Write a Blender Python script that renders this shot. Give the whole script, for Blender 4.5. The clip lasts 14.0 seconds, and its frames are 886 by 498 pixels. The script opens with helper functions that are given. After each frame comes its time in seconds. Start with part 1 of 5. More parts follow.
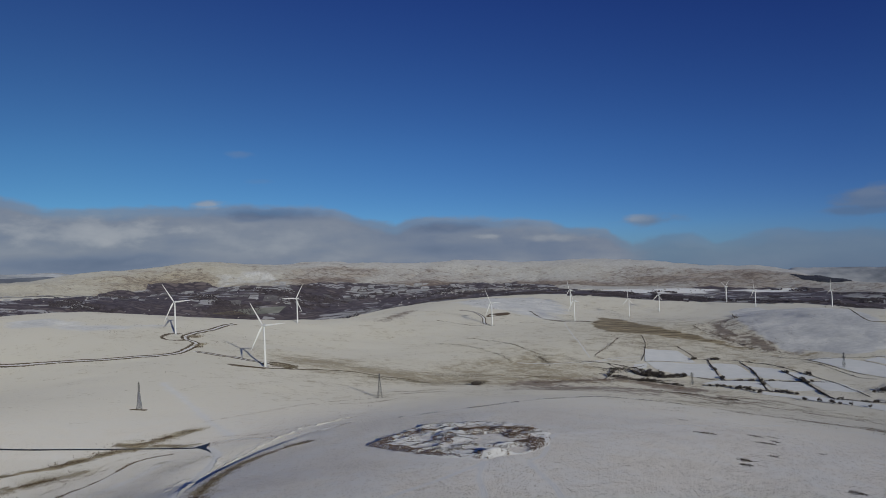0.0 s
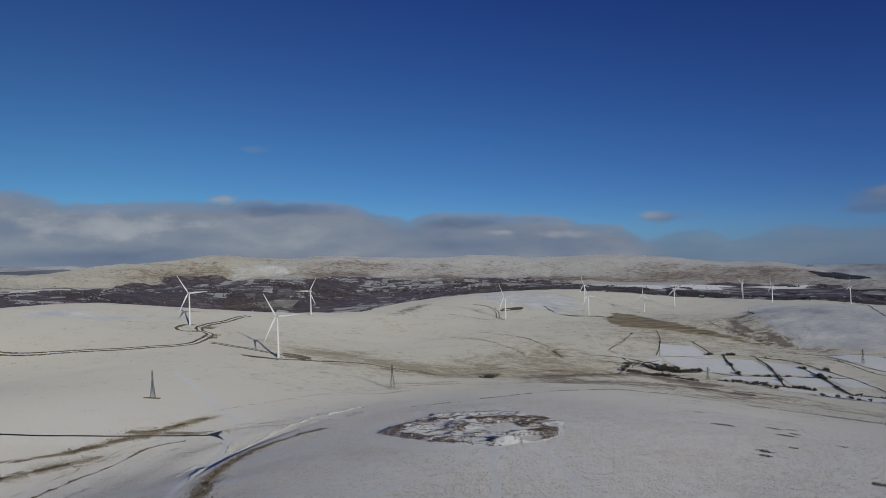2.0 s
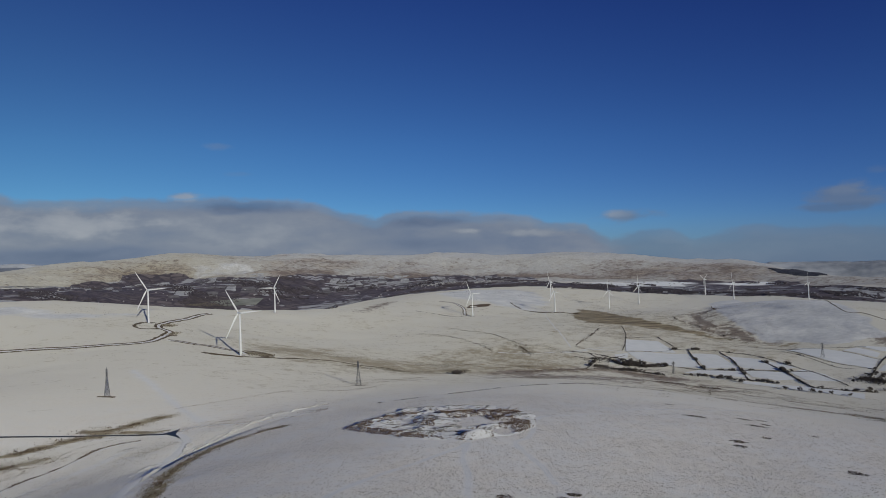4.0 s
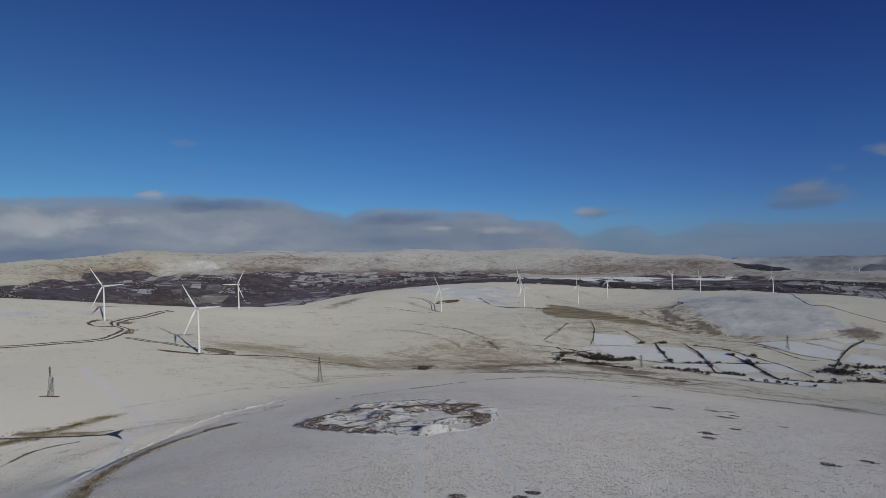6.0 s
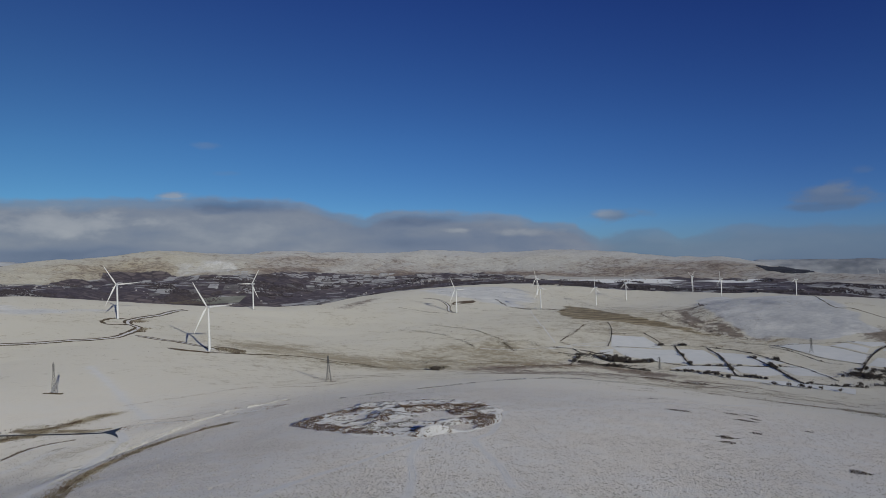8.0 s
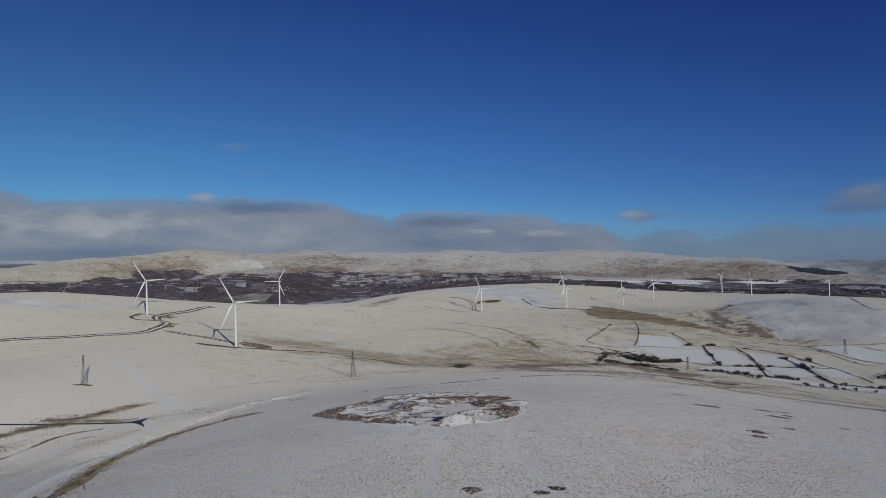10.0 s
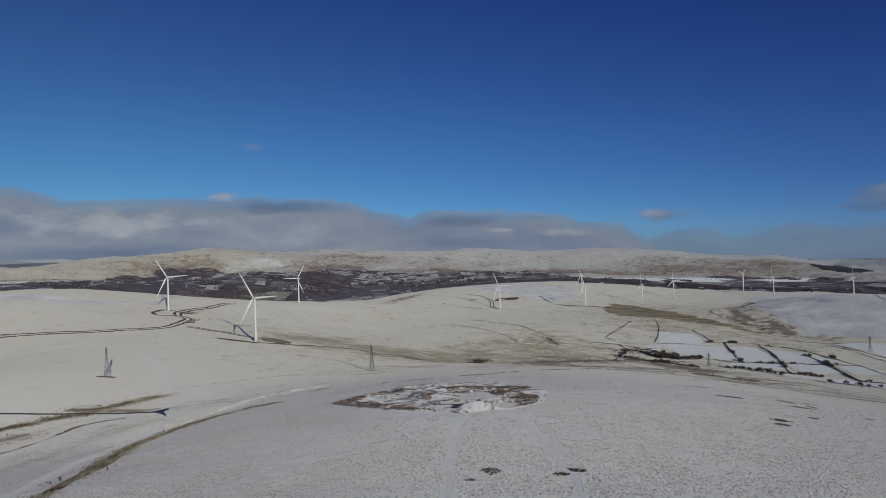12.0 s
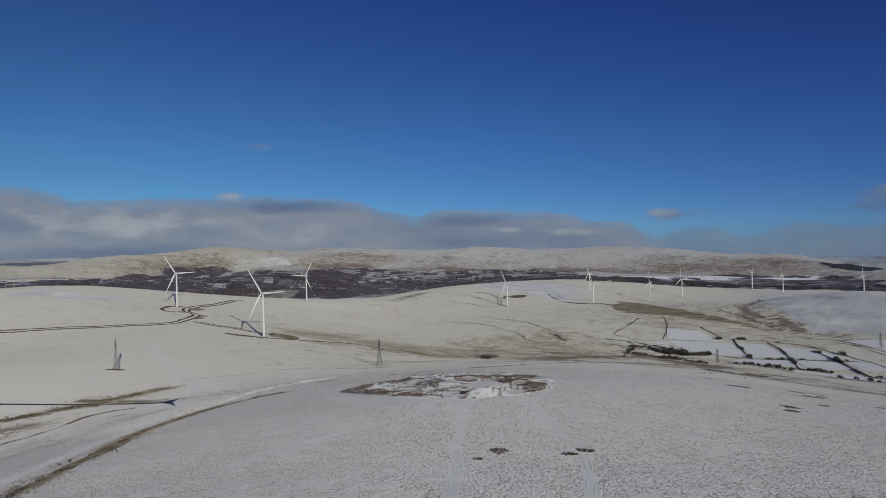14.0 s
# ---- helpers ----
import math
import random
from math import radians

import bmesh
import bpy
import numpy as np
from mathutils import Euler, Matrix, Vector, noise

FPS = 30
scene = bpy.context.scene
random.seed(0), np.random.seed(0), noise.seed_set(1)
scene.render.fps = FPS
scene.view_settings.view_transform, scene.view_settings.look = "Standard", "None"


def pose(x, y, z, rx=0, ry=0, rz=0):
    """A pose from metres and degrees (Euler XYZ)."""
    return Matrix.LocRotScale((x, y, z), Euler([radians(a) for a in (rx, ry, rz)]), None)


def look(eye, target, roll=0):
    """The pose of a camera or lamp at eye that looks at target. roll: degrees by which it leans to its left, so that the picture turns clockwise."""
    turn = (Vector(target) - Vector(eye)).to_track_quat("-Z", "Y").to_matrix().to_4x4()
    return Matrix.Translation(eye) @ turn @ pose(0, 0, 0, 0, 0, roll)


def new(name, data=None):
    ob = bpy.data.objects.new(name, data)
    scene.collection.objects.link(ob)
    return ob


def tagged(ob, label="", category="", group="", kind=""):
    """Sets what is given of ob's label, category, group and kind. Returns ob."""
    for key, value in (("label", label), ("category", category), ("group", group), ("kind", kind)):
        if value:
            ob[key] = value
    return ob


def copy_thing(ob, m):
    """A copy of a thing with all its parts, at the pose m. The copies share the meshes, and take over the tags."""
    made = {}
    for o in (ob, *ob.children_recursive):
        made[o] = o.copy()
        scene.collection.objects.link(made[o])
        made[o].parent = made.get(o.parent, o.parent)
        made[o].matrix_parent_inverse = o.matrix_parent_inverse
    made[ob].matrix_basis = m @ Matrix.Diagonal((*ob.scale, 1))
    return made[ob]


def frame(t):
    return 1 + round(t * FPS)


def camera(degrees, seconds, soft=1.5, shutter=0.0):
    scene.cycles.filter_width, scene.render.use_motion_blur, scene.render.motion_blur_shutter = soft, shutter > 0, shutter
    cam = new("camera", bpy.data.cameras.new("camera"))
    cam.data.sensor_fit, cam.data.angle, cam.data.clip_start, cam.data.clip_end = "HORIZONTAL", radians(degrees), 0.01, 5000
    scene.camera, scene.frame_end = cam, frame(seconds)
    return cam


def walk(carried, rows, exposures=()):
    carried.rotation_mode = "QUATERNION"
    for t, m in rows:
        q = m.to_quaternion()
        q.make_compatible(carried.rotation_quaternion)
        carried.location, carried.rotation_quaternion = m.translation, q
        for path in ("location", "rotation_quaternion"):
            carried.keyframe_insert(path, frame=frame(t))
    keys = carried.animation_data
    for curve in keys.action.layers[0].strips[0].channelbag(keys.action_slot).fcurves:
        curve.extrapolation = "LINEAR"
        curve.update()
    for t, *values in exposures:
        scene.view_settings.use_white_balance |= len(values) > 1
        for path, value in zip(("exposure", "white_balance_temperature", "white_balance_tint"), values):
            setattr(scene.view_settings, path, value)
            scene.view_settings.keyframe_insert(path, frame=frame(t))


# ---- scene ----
cam = camera(65.7, 14.0, soft=0.5)

# seconds, place, heading to the left, pitch up, lean
PATH = [
    (0.0, -0.00, 0.00, 250.00, -0.000, 0.943, 2.063),
    (0.5, -0.07, -0.01, 248.47, 0.013, 0.860, 2.003),
    (1.0, 0.14, 0.72, 247.00, 0.443, 0.776, 1.933),
    (1.5, 0.12, 2.60, 245.69, 0.819, 0.696, 1.848),
    (2.0, -0.10, 5.16, 244.31, 1.151, 0.625, 1.746),
    (2.5, -0.56, 8.23, 242.80, 1.208, 0.605, 1.654),
    (3.0, -1.35, 11.71, 241.21, 0.884, 0.583, 1.636),
    (3.5, -1.77, 15.46, 239.72, -0.555, 0.517, 1.712),
    (4.0, -1.63, 19.62, 238.49, -1.659, 0.411, 1.773),
    (6.5, 10.14, 46.66, 229.87, -4.189, 0.110, 1.967),
    (7.0, 12.87, 51.71, 228.47, -4.068, 0.188, 1.915),
    (7.5, 14.89, 55.89, 227.20, -2.979, 0.266, 1.842),
    (8.0, 16.39, 58.96, 225.93, -2.530, 0.344, 1.792),
    (10.5, 17.07, 62.45, 218.86, 0.124, 0.472, 1.609),
    (11.0, 16.95, 62.45, 217.39, 0.515, 0.483, 1.659),
    (11.5, 16.75, 62.53, 216.07, 0.832, 0.459, 1.642),
    (12.0, 16.66, 62.72, 214.69, 1.105, 0.436, 1.663),
    (12.5, 16.63, 62.88, 213.20, 1.306, 0.419, 1.682),
    (13.0, 16.68, 62.88, 211.64, 1.479, 0.397, 1.679),
    (13.5, 16.61, 62.93, 210.26, 1.595, 0.395, 1.684),
    (14.0, 16.43, 63.00, 208.64, 1.726, 0.415, 1.689),
]
walk(cam, [(t, pose(0, 0, 0, 0, 0, 0) @ Matrix.Translation((x, y, z))
            @ Euler((radians(90 + up), 0, radians(left))).to_matrix().to_4x4() @ pose(0, 0, 0, 0, 0, -lean))
           for t, x, y, z, left, up, lean in PATH],
     exposures=[(0.0, -0.16), (14.0, -0.16)])

# ---- light ----
SUN_AZIMUTH, SUN_HEIGHT = 155.5, 14.0


def join(tree, a, b, out=0, into=0):
    tree.links.new(a.outputs[out], b.inputs[into])


def math_node(tree, op, a, b=None, c=None):
    n = tree.nodes.new("ShaderNodeMath")
    n.operation = op
    for i, v in enumerate((a, b, c)):
        if v is None:
            continue
        if isinstance(v, (int, float)):
            n.inputs[i].default_value = v
        else:
            tree.links.new(v, n.inputs[i])
    return n.outputs[0]


def ramp(tree, source, stops, smooth=False):
    n = tree.nodes.new("ShaderNodeValToRGB")
    n.color_ramp.interpolation = "EASE" if smooth else "LINEAR"
    els = n.color_ramp.elements
    lo, hi = stops[0][0], stops[-1][0]
    source = math_node(tree, "MULTIPLY_ADD", source, 1 / (hi - lo), -lo / (hi - lo))
    while len(els) < len(stops):
        els.new(0.5)
    for e, (p, col) in zip(els, stops):
        e.position = (p - lo) / (hi - lo)
        e.color = (col, col, col, 1) if isinstance(col, (int, float)) else (*col, 1)
    tree.links.new(source, n.inputs[0])
    return n.outputs[0]


def mix(tree, fac, a, b):
    n = tree.nodes.new("ShaderNodeMix")
    n.data_type = "RGBA"
    for socket, v in ((n.inputs[0], fac), (n.inputs[6], a), (n.inputs[7], b)):
        if isinstance(v, (int, float)):
            socket.default_value = v
        elif isinstance(v, tuple):
            socket.default_value = (*v, 1)
        else:
            tree.links.new(v, socket)
    return n.outputs[2]


def noise_tex(tree, vec, scale, detail=4.0, rough=0.55, lac=2.0):
    n = tree.nodes.new("ShaderNodeTexNoise")
    n.inputs["Scale"].default_value = scale
    n.inputs["Detail"].default_value = detail
    n.inputs["Roughness"].default_value = rough
    n.inputs["Lacunarity"].default_value = lac
    tree.links.new(vec, n.inputs["Vector"])
    return n.outputs[0]


world = bpy.data.worlds.new("sky")
scene.world = world
world.use_nodes = True
wt = world.node_tree
wt.nodes.clear()
sky = wt.nodes.new("ShaderNodeTexSky")
sky.sky_type = "NISHITA"
sky.sun_disc = False
sky.sun_elevation = radians(SUN_HEIGHT + 8)
sky.sun_rotation = radians(SUN_AZIMUTH)
sky.altitude = 5000
sky.air_density = 1.0
sky.dust_density = 0.2
sky.ozone_density = 4.0
SKY_STRENGTH = 0.046
scaled = wt.nodes.new("ShaderNodeVectorMath")
scaled.operation = "MULTIPLY"
scaled.inputs[1].default_value = (SKY_STRENGTH * 0.72, SKY_STRENGTH * 1.06, SKY_STRENGTH * 1.36)
join(wt, sky, scaled)
coord = wt.nodes.new("ShaderNodeTexCoord")
sep = wt.nodes.new("ShaderNodeSeparateXYZ")
join(wt, coord, sep)
azim = math_node(wt, "ARCTAN2", sep.outputs[0], sep.outputs[1])
elev = math_node(wt, "MULTIPLY", math_node(wt, "ARCSINE", sep.outputs[2]), 57.29578)
azdeg = math_node(wt, "MULTIPLY", azim, 57.29578)
flat = wt.nodes.new("ShaderNodeCombineXYZ")
wt.links.new(math_node(wt, "MULTIPLY", azdeg, 0.11), flat.inputs[0])
wt.links.new(math_node(wt, "MULTIPLY", elev, 0.24), flat.inputs[1])
puff = noise_tex(wt, flat.outputs[0], 2.4, 8, 0.54)
layered = wt.nodes.new("ShaderNodeCombineXYZ")
wt.links.new(math_node(wt, "MULTIPLY", azdeg, 0.055), layered.inputs[0])
wt.links.new(math_node(wt, "MULTIPLY", elev, 0.22), layered.inputs[1])
broad = noise_tex(wt, layered.outputs[0], 1.1, 4, 0.45)
# top of the cloud bank along the horizon, in tenths of degrees over 90 degrees of sweep
place = math_node(wt, "MULTIPLY_ADD", azdeg, 1 / 90, 0.5)
bank_top = ramp(wt, place, [(0.0, 0.60), (0.136, 0.55), (0.165, 0.465), (0.228, 0.47), (0.29, 0.485), (0.366, 0.475), (0.40, 0.445),
                            (0.435, 0.345), (0.458, 0.30), (0.475, 0.365), (0.523, 0.345), (0.576, 0.305), (0.607, 0.25), (0.648, 0.185),
                            (0.672, 0.06), (0.70, 0.13), (0.725, 0.11), (0.741, 0.04), (0.79, 0.135), (0.844, 0.10), (1.0, 0.10)])
bank_top = math_node(wt, "MULTIPLY", bank_top, 10)
edge = math_node(wt, "ADD", math_node(wt, "SUBTRACT", bank_top, elev),
                 math_node(wt, "MULTIPLY_ADD", puff, 1.5, -0.75))
bank = ramp(wt, math_node(wt, "MULTIPLY_ADD", edge, 0.8, 0.30), [(0.0, 0.0), (0.42, 0.74), (1.0, 0.96)], True)


def lone_cloud(az, el, wide, high, strength):
    """A small cloud in the sky, of soft uneven outline."""
    dx = math_node(wt, "DIVIDE", math_node(wt, "SUBTRACT", azdeg, az), wide)
    dy = math_node(wt, "DIVIDE", math_node(wt, "SUBTRACT", elev, el), high)
    r = math_node(wt, "SQRT", math_node(wt, "ADD", math_node(wt, "MULTIPLY", dx, dx), math_node(wt, "MULTIPLY", dy, dy)))
    v = math_node(wt, "ADD", math_node(wt, "SUBTRACT", 1.0, r), math_node(wt, "MULTIPLY_ADD", puff, 2.4, -1.2))
    return math_node(wt, "MULTIPLY", ramp(wt, v, [(0.0, 0.0), (0.8, 1.0)], True), strength)


east = ramp(wt, azdeg, [(14.0, 1.0), (18.0, 0.62), (60.0, 0.55)], True)
cover = math_node(wt, "MULTIPLY", bank, east)
for spot in ((16.8, 2.55, 3.0, 0.75, 0.72), (32.2, 3.4, 3.2, 1.25, 0.7), (30.6, 2.5, 3.6, 0.5, 0.55), (37.6, 5.9, 2.2, 0.6, 0.6), (34.3, 5.0, 1.0, 0.4, 0.2),
             (-16.2, 9.05, 1.3, 0.4, 0.22), (-14.5, 6.9, 1.6, 0.3, 0.12), (-19.0, 5.1, 1.6, 0.45, 0.75)):
    cover = math_node(wt, "MAXIMUM", cover, lone_cloud(*spot))
tone = math_node(wt, "ADD", math_node(wt, "MULTIPLY_ADD", broad, 0.5, 0.16), math_node(wt, "MULTIPLY", puff, 0.34))
for az, el, wide, high, strength in ((-14.0, 4.2, 6.5, 0.75, -0.19), (1.0, 2.8, 6.5, 0.7, -0.16), (-27.0, 0.7, 11.0, 0.9, -0.13), (0.0, 0.9, 7.0, 0.7, -0.06), (-19.0, 5.1, 2.0, 0.6, 0.22),
                                     (-27.0, 3.2, 7.0, 1.5, 0.10), (3.9, 1.9, 1.6, 0.35, 0.16), (9.0, 1.5, 4.0, 0.5, 0.10), (16.8, 2.8, 2.6, 0.5, 0.10), (32.6, 3.9, 2.6, 0.7, 0.10), (30.6, 2.4, 4.0, 0.5, -0.2),
                                     (20.0, 0.7, 2.5, 0.7, 0.08)):
    tone = math_node(wt, "ADD", tone, lone_cloud(az, el, wide, high, strength))
shade = ramp(wt, tone, [(0.36, (0.110, 0.150, 0.238)), (0.50, (0.166, 0.208, 0.295)), (0.62, (0.225, 0.258, 0.322)), (0.80, (0.36, 0.385, 0.425))])
haze = ramp(wt, math_node(wt, "MULTIPLY_ADD", elev, 0.12, 0.3), [(0.0, 1.0), (0.30, 0.55), (0.62, 0.0)], True)
deep = wt.nodes.new("ShaderNodeVectorMath")
deep.operation = "MULTIPLY"
wt.links.new(scaled.outputs[0], deep.inputs[0])
wt.links.new(ramp(wt, elev, [(2.0, (1.04, 1.0, 0.86)), (9.0, (0.93, 0.96, 0.94)), (21.0, (0.68, 0.66, 0.94)), (60.0, (0.6, 0.62, 0.9))]), deep.inputs[1])
wash = wt.nodes.new("ShaderNodeVectorMath")
wash.operation = "MULTIPLY"
wt.links.new(deep.outputs[0], wash.inputs[0])
wt.links.new(ramp(wt, azdeg, [(-60.0, (1.22, 1.27, 1.10)), (-28.0, (1.2, 1.24, 1.10)), (0.0, (0.97, 1.03, 1.09)), (30.0, (0.76, 0.78, 1.0)), (60.0, (0.76, 0.78, 1.0))]), wash.inputs[1])
sky_haze = mix(wt, math_node(wt, "MULTIPLY", haze, 0.7), wash.outputs[0], (0.115, 0.175, 0.285))
shade = mix(wt, math_node(wt, "MULTIPLY", math_node(wt, "SUBTRACT", 1.0, east), 1.6), shade, (0.105, 0.15, 0.235))
painted = mix(wt, cover, sky_haze, shade)
back = wt.nodes.new("ShaderNodeBackground")
wt.links.new(painted, back.inputs[0])
back.inputs[1].default_value = 1.0
wout = wt.nodes.new("ShaderNodeOutputWorld")
join(wt, back, wout)

sun = new("sun", bpy.data.lights.new("sun", "SUN"))
sun.data.energy = 2.5
sun.data.angle = radians(0.55)
sun.data.color = (1.0, 0.965, 0.805)
sa, se = radians(SUN_AZIMUTH), radians(SUN_HEIGHT)
sun.matrix_world = look((0, 0, 600), (-math.sin(sa) * math.cos(se), -math.cos(sa) * math.cos(se), 600 - math.sin(se)))

# ---- ground shape ----
BASE = 20.0
NEAR_SWELLS = (240, [(-600, -150, 60), (-350, -150, 52), (-100, -150, -50), (150, -150, 187), (400, -150, -112), (650, -150, -33), (-600, 120, 4), (-350, 120, 43), (-100, 120, 65), (150, 120, -2), (400, 120, 67), (650, 120, 64), (-600, 340, 16), (-350, 340, -3), (-100, 340, 32), (150, 340, 54), (400, 340, 4), (650, 340, -11), (-600, 560, 74), (-350, 560, 13), (-100, 560, 37), (150, 560, 27), (400, 560, 17), (650, 560, 38), (-600, 830, -13), (-350, 830, 36), (-100, 830, -4), (150, 830, 47), (400, 830, 9), (650, 830, -13)])
HILL_SWELLS = (400, [(-1000, 1150, 57), (-550, 1150, 59), (-150, 1150, 29), (250, 1150, -33), (650, 1150, 20), (1100, 1150, -55), (-1000, 1550, 86), (-550, 1550, 0), (-150, 1550, -36), (250, 1550, 68), (650, 1550, -49), (1100, 1550, 36)])
PLATEAU_SWELLS = (480, [(-1500, 2000, -177), (-900, 2000, 102), (-350, 2000, 72), (200, 2000, -32), (750, 2000, 43), (1300, 2000, 32), (1900, 2000, -44), (-1500, 2500, 37), (-900, 2500, -304), (-350, 2500, 22), (200, 2500, 64), (750, 2500, -70), (1300, 2500, 38), (1900, 2500, -107), (-1500, 3000, 46), (-900, 3000, -3), (-350, 3000, 16), (200, 3000, 14), (750, 3000, 55), (1300, 3000, -31), (1900, 3000, 199)])
VALLEY_SWELLS = (470, [(-2570, 2662, 140), (-2209, 2968, 17), (-1813, 3226, 70), (-1386, 3431, -10), (-937, 3579, 89), (-472, 3670, -60), (0, 3700, 51), (472, 3670, 17), (937, 3579, 10), (1386, 3431, 41), (1813, 3226, -130), (2209, 2968, -99), (2570, 2662, 57)])
SLOPE_SWELLS = (430, [(-2904, 3007, 70), (-2581, 3288, 51), (-2232, 3534, 28), (-1859, 3744, 24), (-1466, 3914, 14), (-1058, 4044, 60), (-639, 4131, 57), (-214, 4175, 53), (214, 4175, -10), (639, 4131, 37), (1058, 4044, -10), (1466, 3914, 17), (1859, 3744, 1), (2232, 3534, 77), (2581, 3288, 20), (2904, 3007, -4)])
RANGE_SWELLS = (330, [(-3209, 3323, -61), (-2958, 3549, 75), (-2691, 3756, 91), (-2409, 3942, 77), (-2115, 4108, 126), (-1809, 4251, 114), (-1493, 4372, 165), (-1170, 4469, 83), (-840, 4543, 115), (-506, 4592, 102), (-169, 4617, 84), (169, 4617, 143), (506, 4592, 83), (840, 4543, 114), (1170, 4469, 105), (1493, 4372, 89), (1809, 4251, 49), (2115, 4108, 95), (2409, 3942, -111), (2691, 3756, -41), (2958, 3549, -48), (3209, 3323, -80)])


def lattice(ix, iy, seed):
    h = (ix.astype(np.int64) * 374761393 + iy.astype(np.int64) * 668265263 + seed * 1274126177) & 0xFFFFFFFF
    h = ((h ^ (h >> 13)) * 1274126177) & 0xFFFFFFFF
    return ((h ^ (h >> 16)) & 0xFFFF) / 65535.0


def value_noise(x, y, size, seed=1, octaves=1):
    """Smooth noise about 0, between -1 and 1, of that size in metres."""
    total, amp, norm = 0.0, 1.0, 0.0
    for k in range(octaves):
        u, v = np.asarray(x, float) / size, np.asarray(y, float) / size
        ix, iy = np.floor(u), np.floor(v)
        fx, fy = u - ix, v - iy
        fx, fy = fx * fx * (3 - 2 * fx), fy * fy * (3 - 2 * fy)
        a, b = lattice(ix, iy, seed + k), lattice(ix + 1, iy, seed + k)
        c, d = lattice(ix, iy + 1, seed + k), lattice(ix + 1, iy + 1, seed + k)
        total = total + amp * ((a + (b - a) * fx) * (1 - fy) + (c + (d - c) * fx) * fy) * 2 - amp
        norm += amp
        amp, size = amp * 0.5, size * 0.5
    return total / norm


def step(a, b, v):
    t = np.clip((v - a) / (b - a), 0, 1)
    return t * t * (3 - 2 * t)


BROW = [(-112, 238), (-121, 274), (-133, 318), (-141, 355), (-146, 395), (-146, 425), (-140, 452), (-131, 480), (-121, 510), (-106, 548), (-80, 590)]
STREAM = [(1003, 2503), (880, 2120), (740, 1930), (690, 1770), (700, 1650), (750, 1545), (810, 1460)]


def apart(x, y, points):
    """Distance of places from a line."""
    p = np.array(points, float)
    best = np.full(np.shape(x), 1e9)
    for a, b in zip(p, p[1:]):
        ab = b - a
        s = np.clip(((x - a[0]) * ab[0] + (y - a[1]) * ab[1]) / (ab @ ab), 0, 1)
        best = np.minimum(best, np.hypot(x - a[0] - s * ab[0], y - a[1] - s * ab[1]))
    return best


def side_of(x, y, points):
    """1 to the left of a line that runs north, -1 to its right."""
    p = np.array(points, float)
    return np.where(x < np.interp(y, p[:, 1], p[:, 0]), 1.0, -1.0)


def ground_z(x, y):
    """Height of the ground, for arrays or single numbers."""
    x, y = np.atleast_1d(np.asarray(x, float)), np.atleast_1d(np.asarray(y, float))
    z = np.full(x.shape, BASE)
    for size, swells in (NEAR_SWELLS, HILL_SWELLS, PLATEAU_SWELLS, VALLEY_SWELLS, SLOPE_SWELLS, RANGE_SWELLS):
        k = -1 / (2 * (size * 0.75) ** 2)
        for sx, sy, sh in swells:
            z = z + sh * np.exp(((x - sx) ** 2 + (y - sy) ** 2) * k)
    r = np.hypot(x, y)
    bearing = np.degrees(np.arctan2(x, np.maximum(y, 1)))
    z = z + value_noise(x, y, 70, 5, 2) * (0.5 + 2.2 * step(500, 1500, r))
    # hollow beyond the brow of the near moor
    z = z - 3.2 * np.exp(-((r - 850) / 60) ** 2) * step(-2, 6, bearing) * (1 - step(20, 30, bearing))
    z = z + 2.5 * np.exp(-((r - 1040) / 70) ** 2) * step(2, 8, bearing) * (1 - step(17, 22, bearing))
    z = z + 5.5 * np.exp(-((r - 1075) / 80) ** 2) * step(9, 15, bearing) * (1 - step(17, 22, bearing))
    # drop from the near moor to the lane, steep towards the north-west
    d = apart(x, y, BROW) * side_of(x, y, BROW)
    ends = step(360, 430, y) * (1 - step(490, 570, y))
    z = z - 2.8 * step(-1.0, 6.0, d) * (1 - step(9, 46, d)) * ends * (0.8 + 0.4 * value_noise(x, y, 40, 45, 2))
    # stream gully and the hill that rises east of it
    far_off = apart(x, y, STREAM)
    z = z - (8 * np.exp(-(far_off / 110) ** 2) + 2.5 * np.exp(-(far_off / 26) ** 2)) * (1 - step(2400, 2700, y)) * step(1450, 1560, y)
    z = z + 9 * np.exp(-((x - 1010) / 130) ** 2 - ((y - 1800) / 260) ** 2)
    z = z + value_noise(x + 0.4 * y, y * 0.5, 62, 83, 3) * 6.0 * np.exp(-((x - 890) / 210) ** 4 - ((y - 1760) / 280) ** 4)
    # the far range: ribs and gullies that run down the slope, uneven tops
    high = step(3650, 4300, r)
    s = np.radians(bearing) * 4200 + 120 * value_noise(x, y, 420, 91, 2)
    rib = np.abs(value_noise(s, r * 0.38, 230, 93, 3))
    cleft = np.abs(value_noise(s + 57, r * 0.30, 120, 97, 2))
    under = step(3750, 3950, r) * (1 - 0.8 * step(4330, 4520, r))
    z = z + (20 * rib - 5 - 7 * np.clip(1 - cleft / 0.16, 0, 1)) * under * (1 - 0.8 * step(2, 14, bearing))
    z = z + value_noise(s * 0.2, r, 150, 101, 3) * 24 * under + value_noise(s * 0.35, r, 60, 103, 2) * 6 * under
    z = z + value_noise(x, y, 300, 9, 4) * 11 * high + value_noise(x, y, 75, 99, 3) * 6 * high
    return z - step(5000, 20000, r) * 500


def gz(x, y):
    return float(ground_z(x, y)[0])


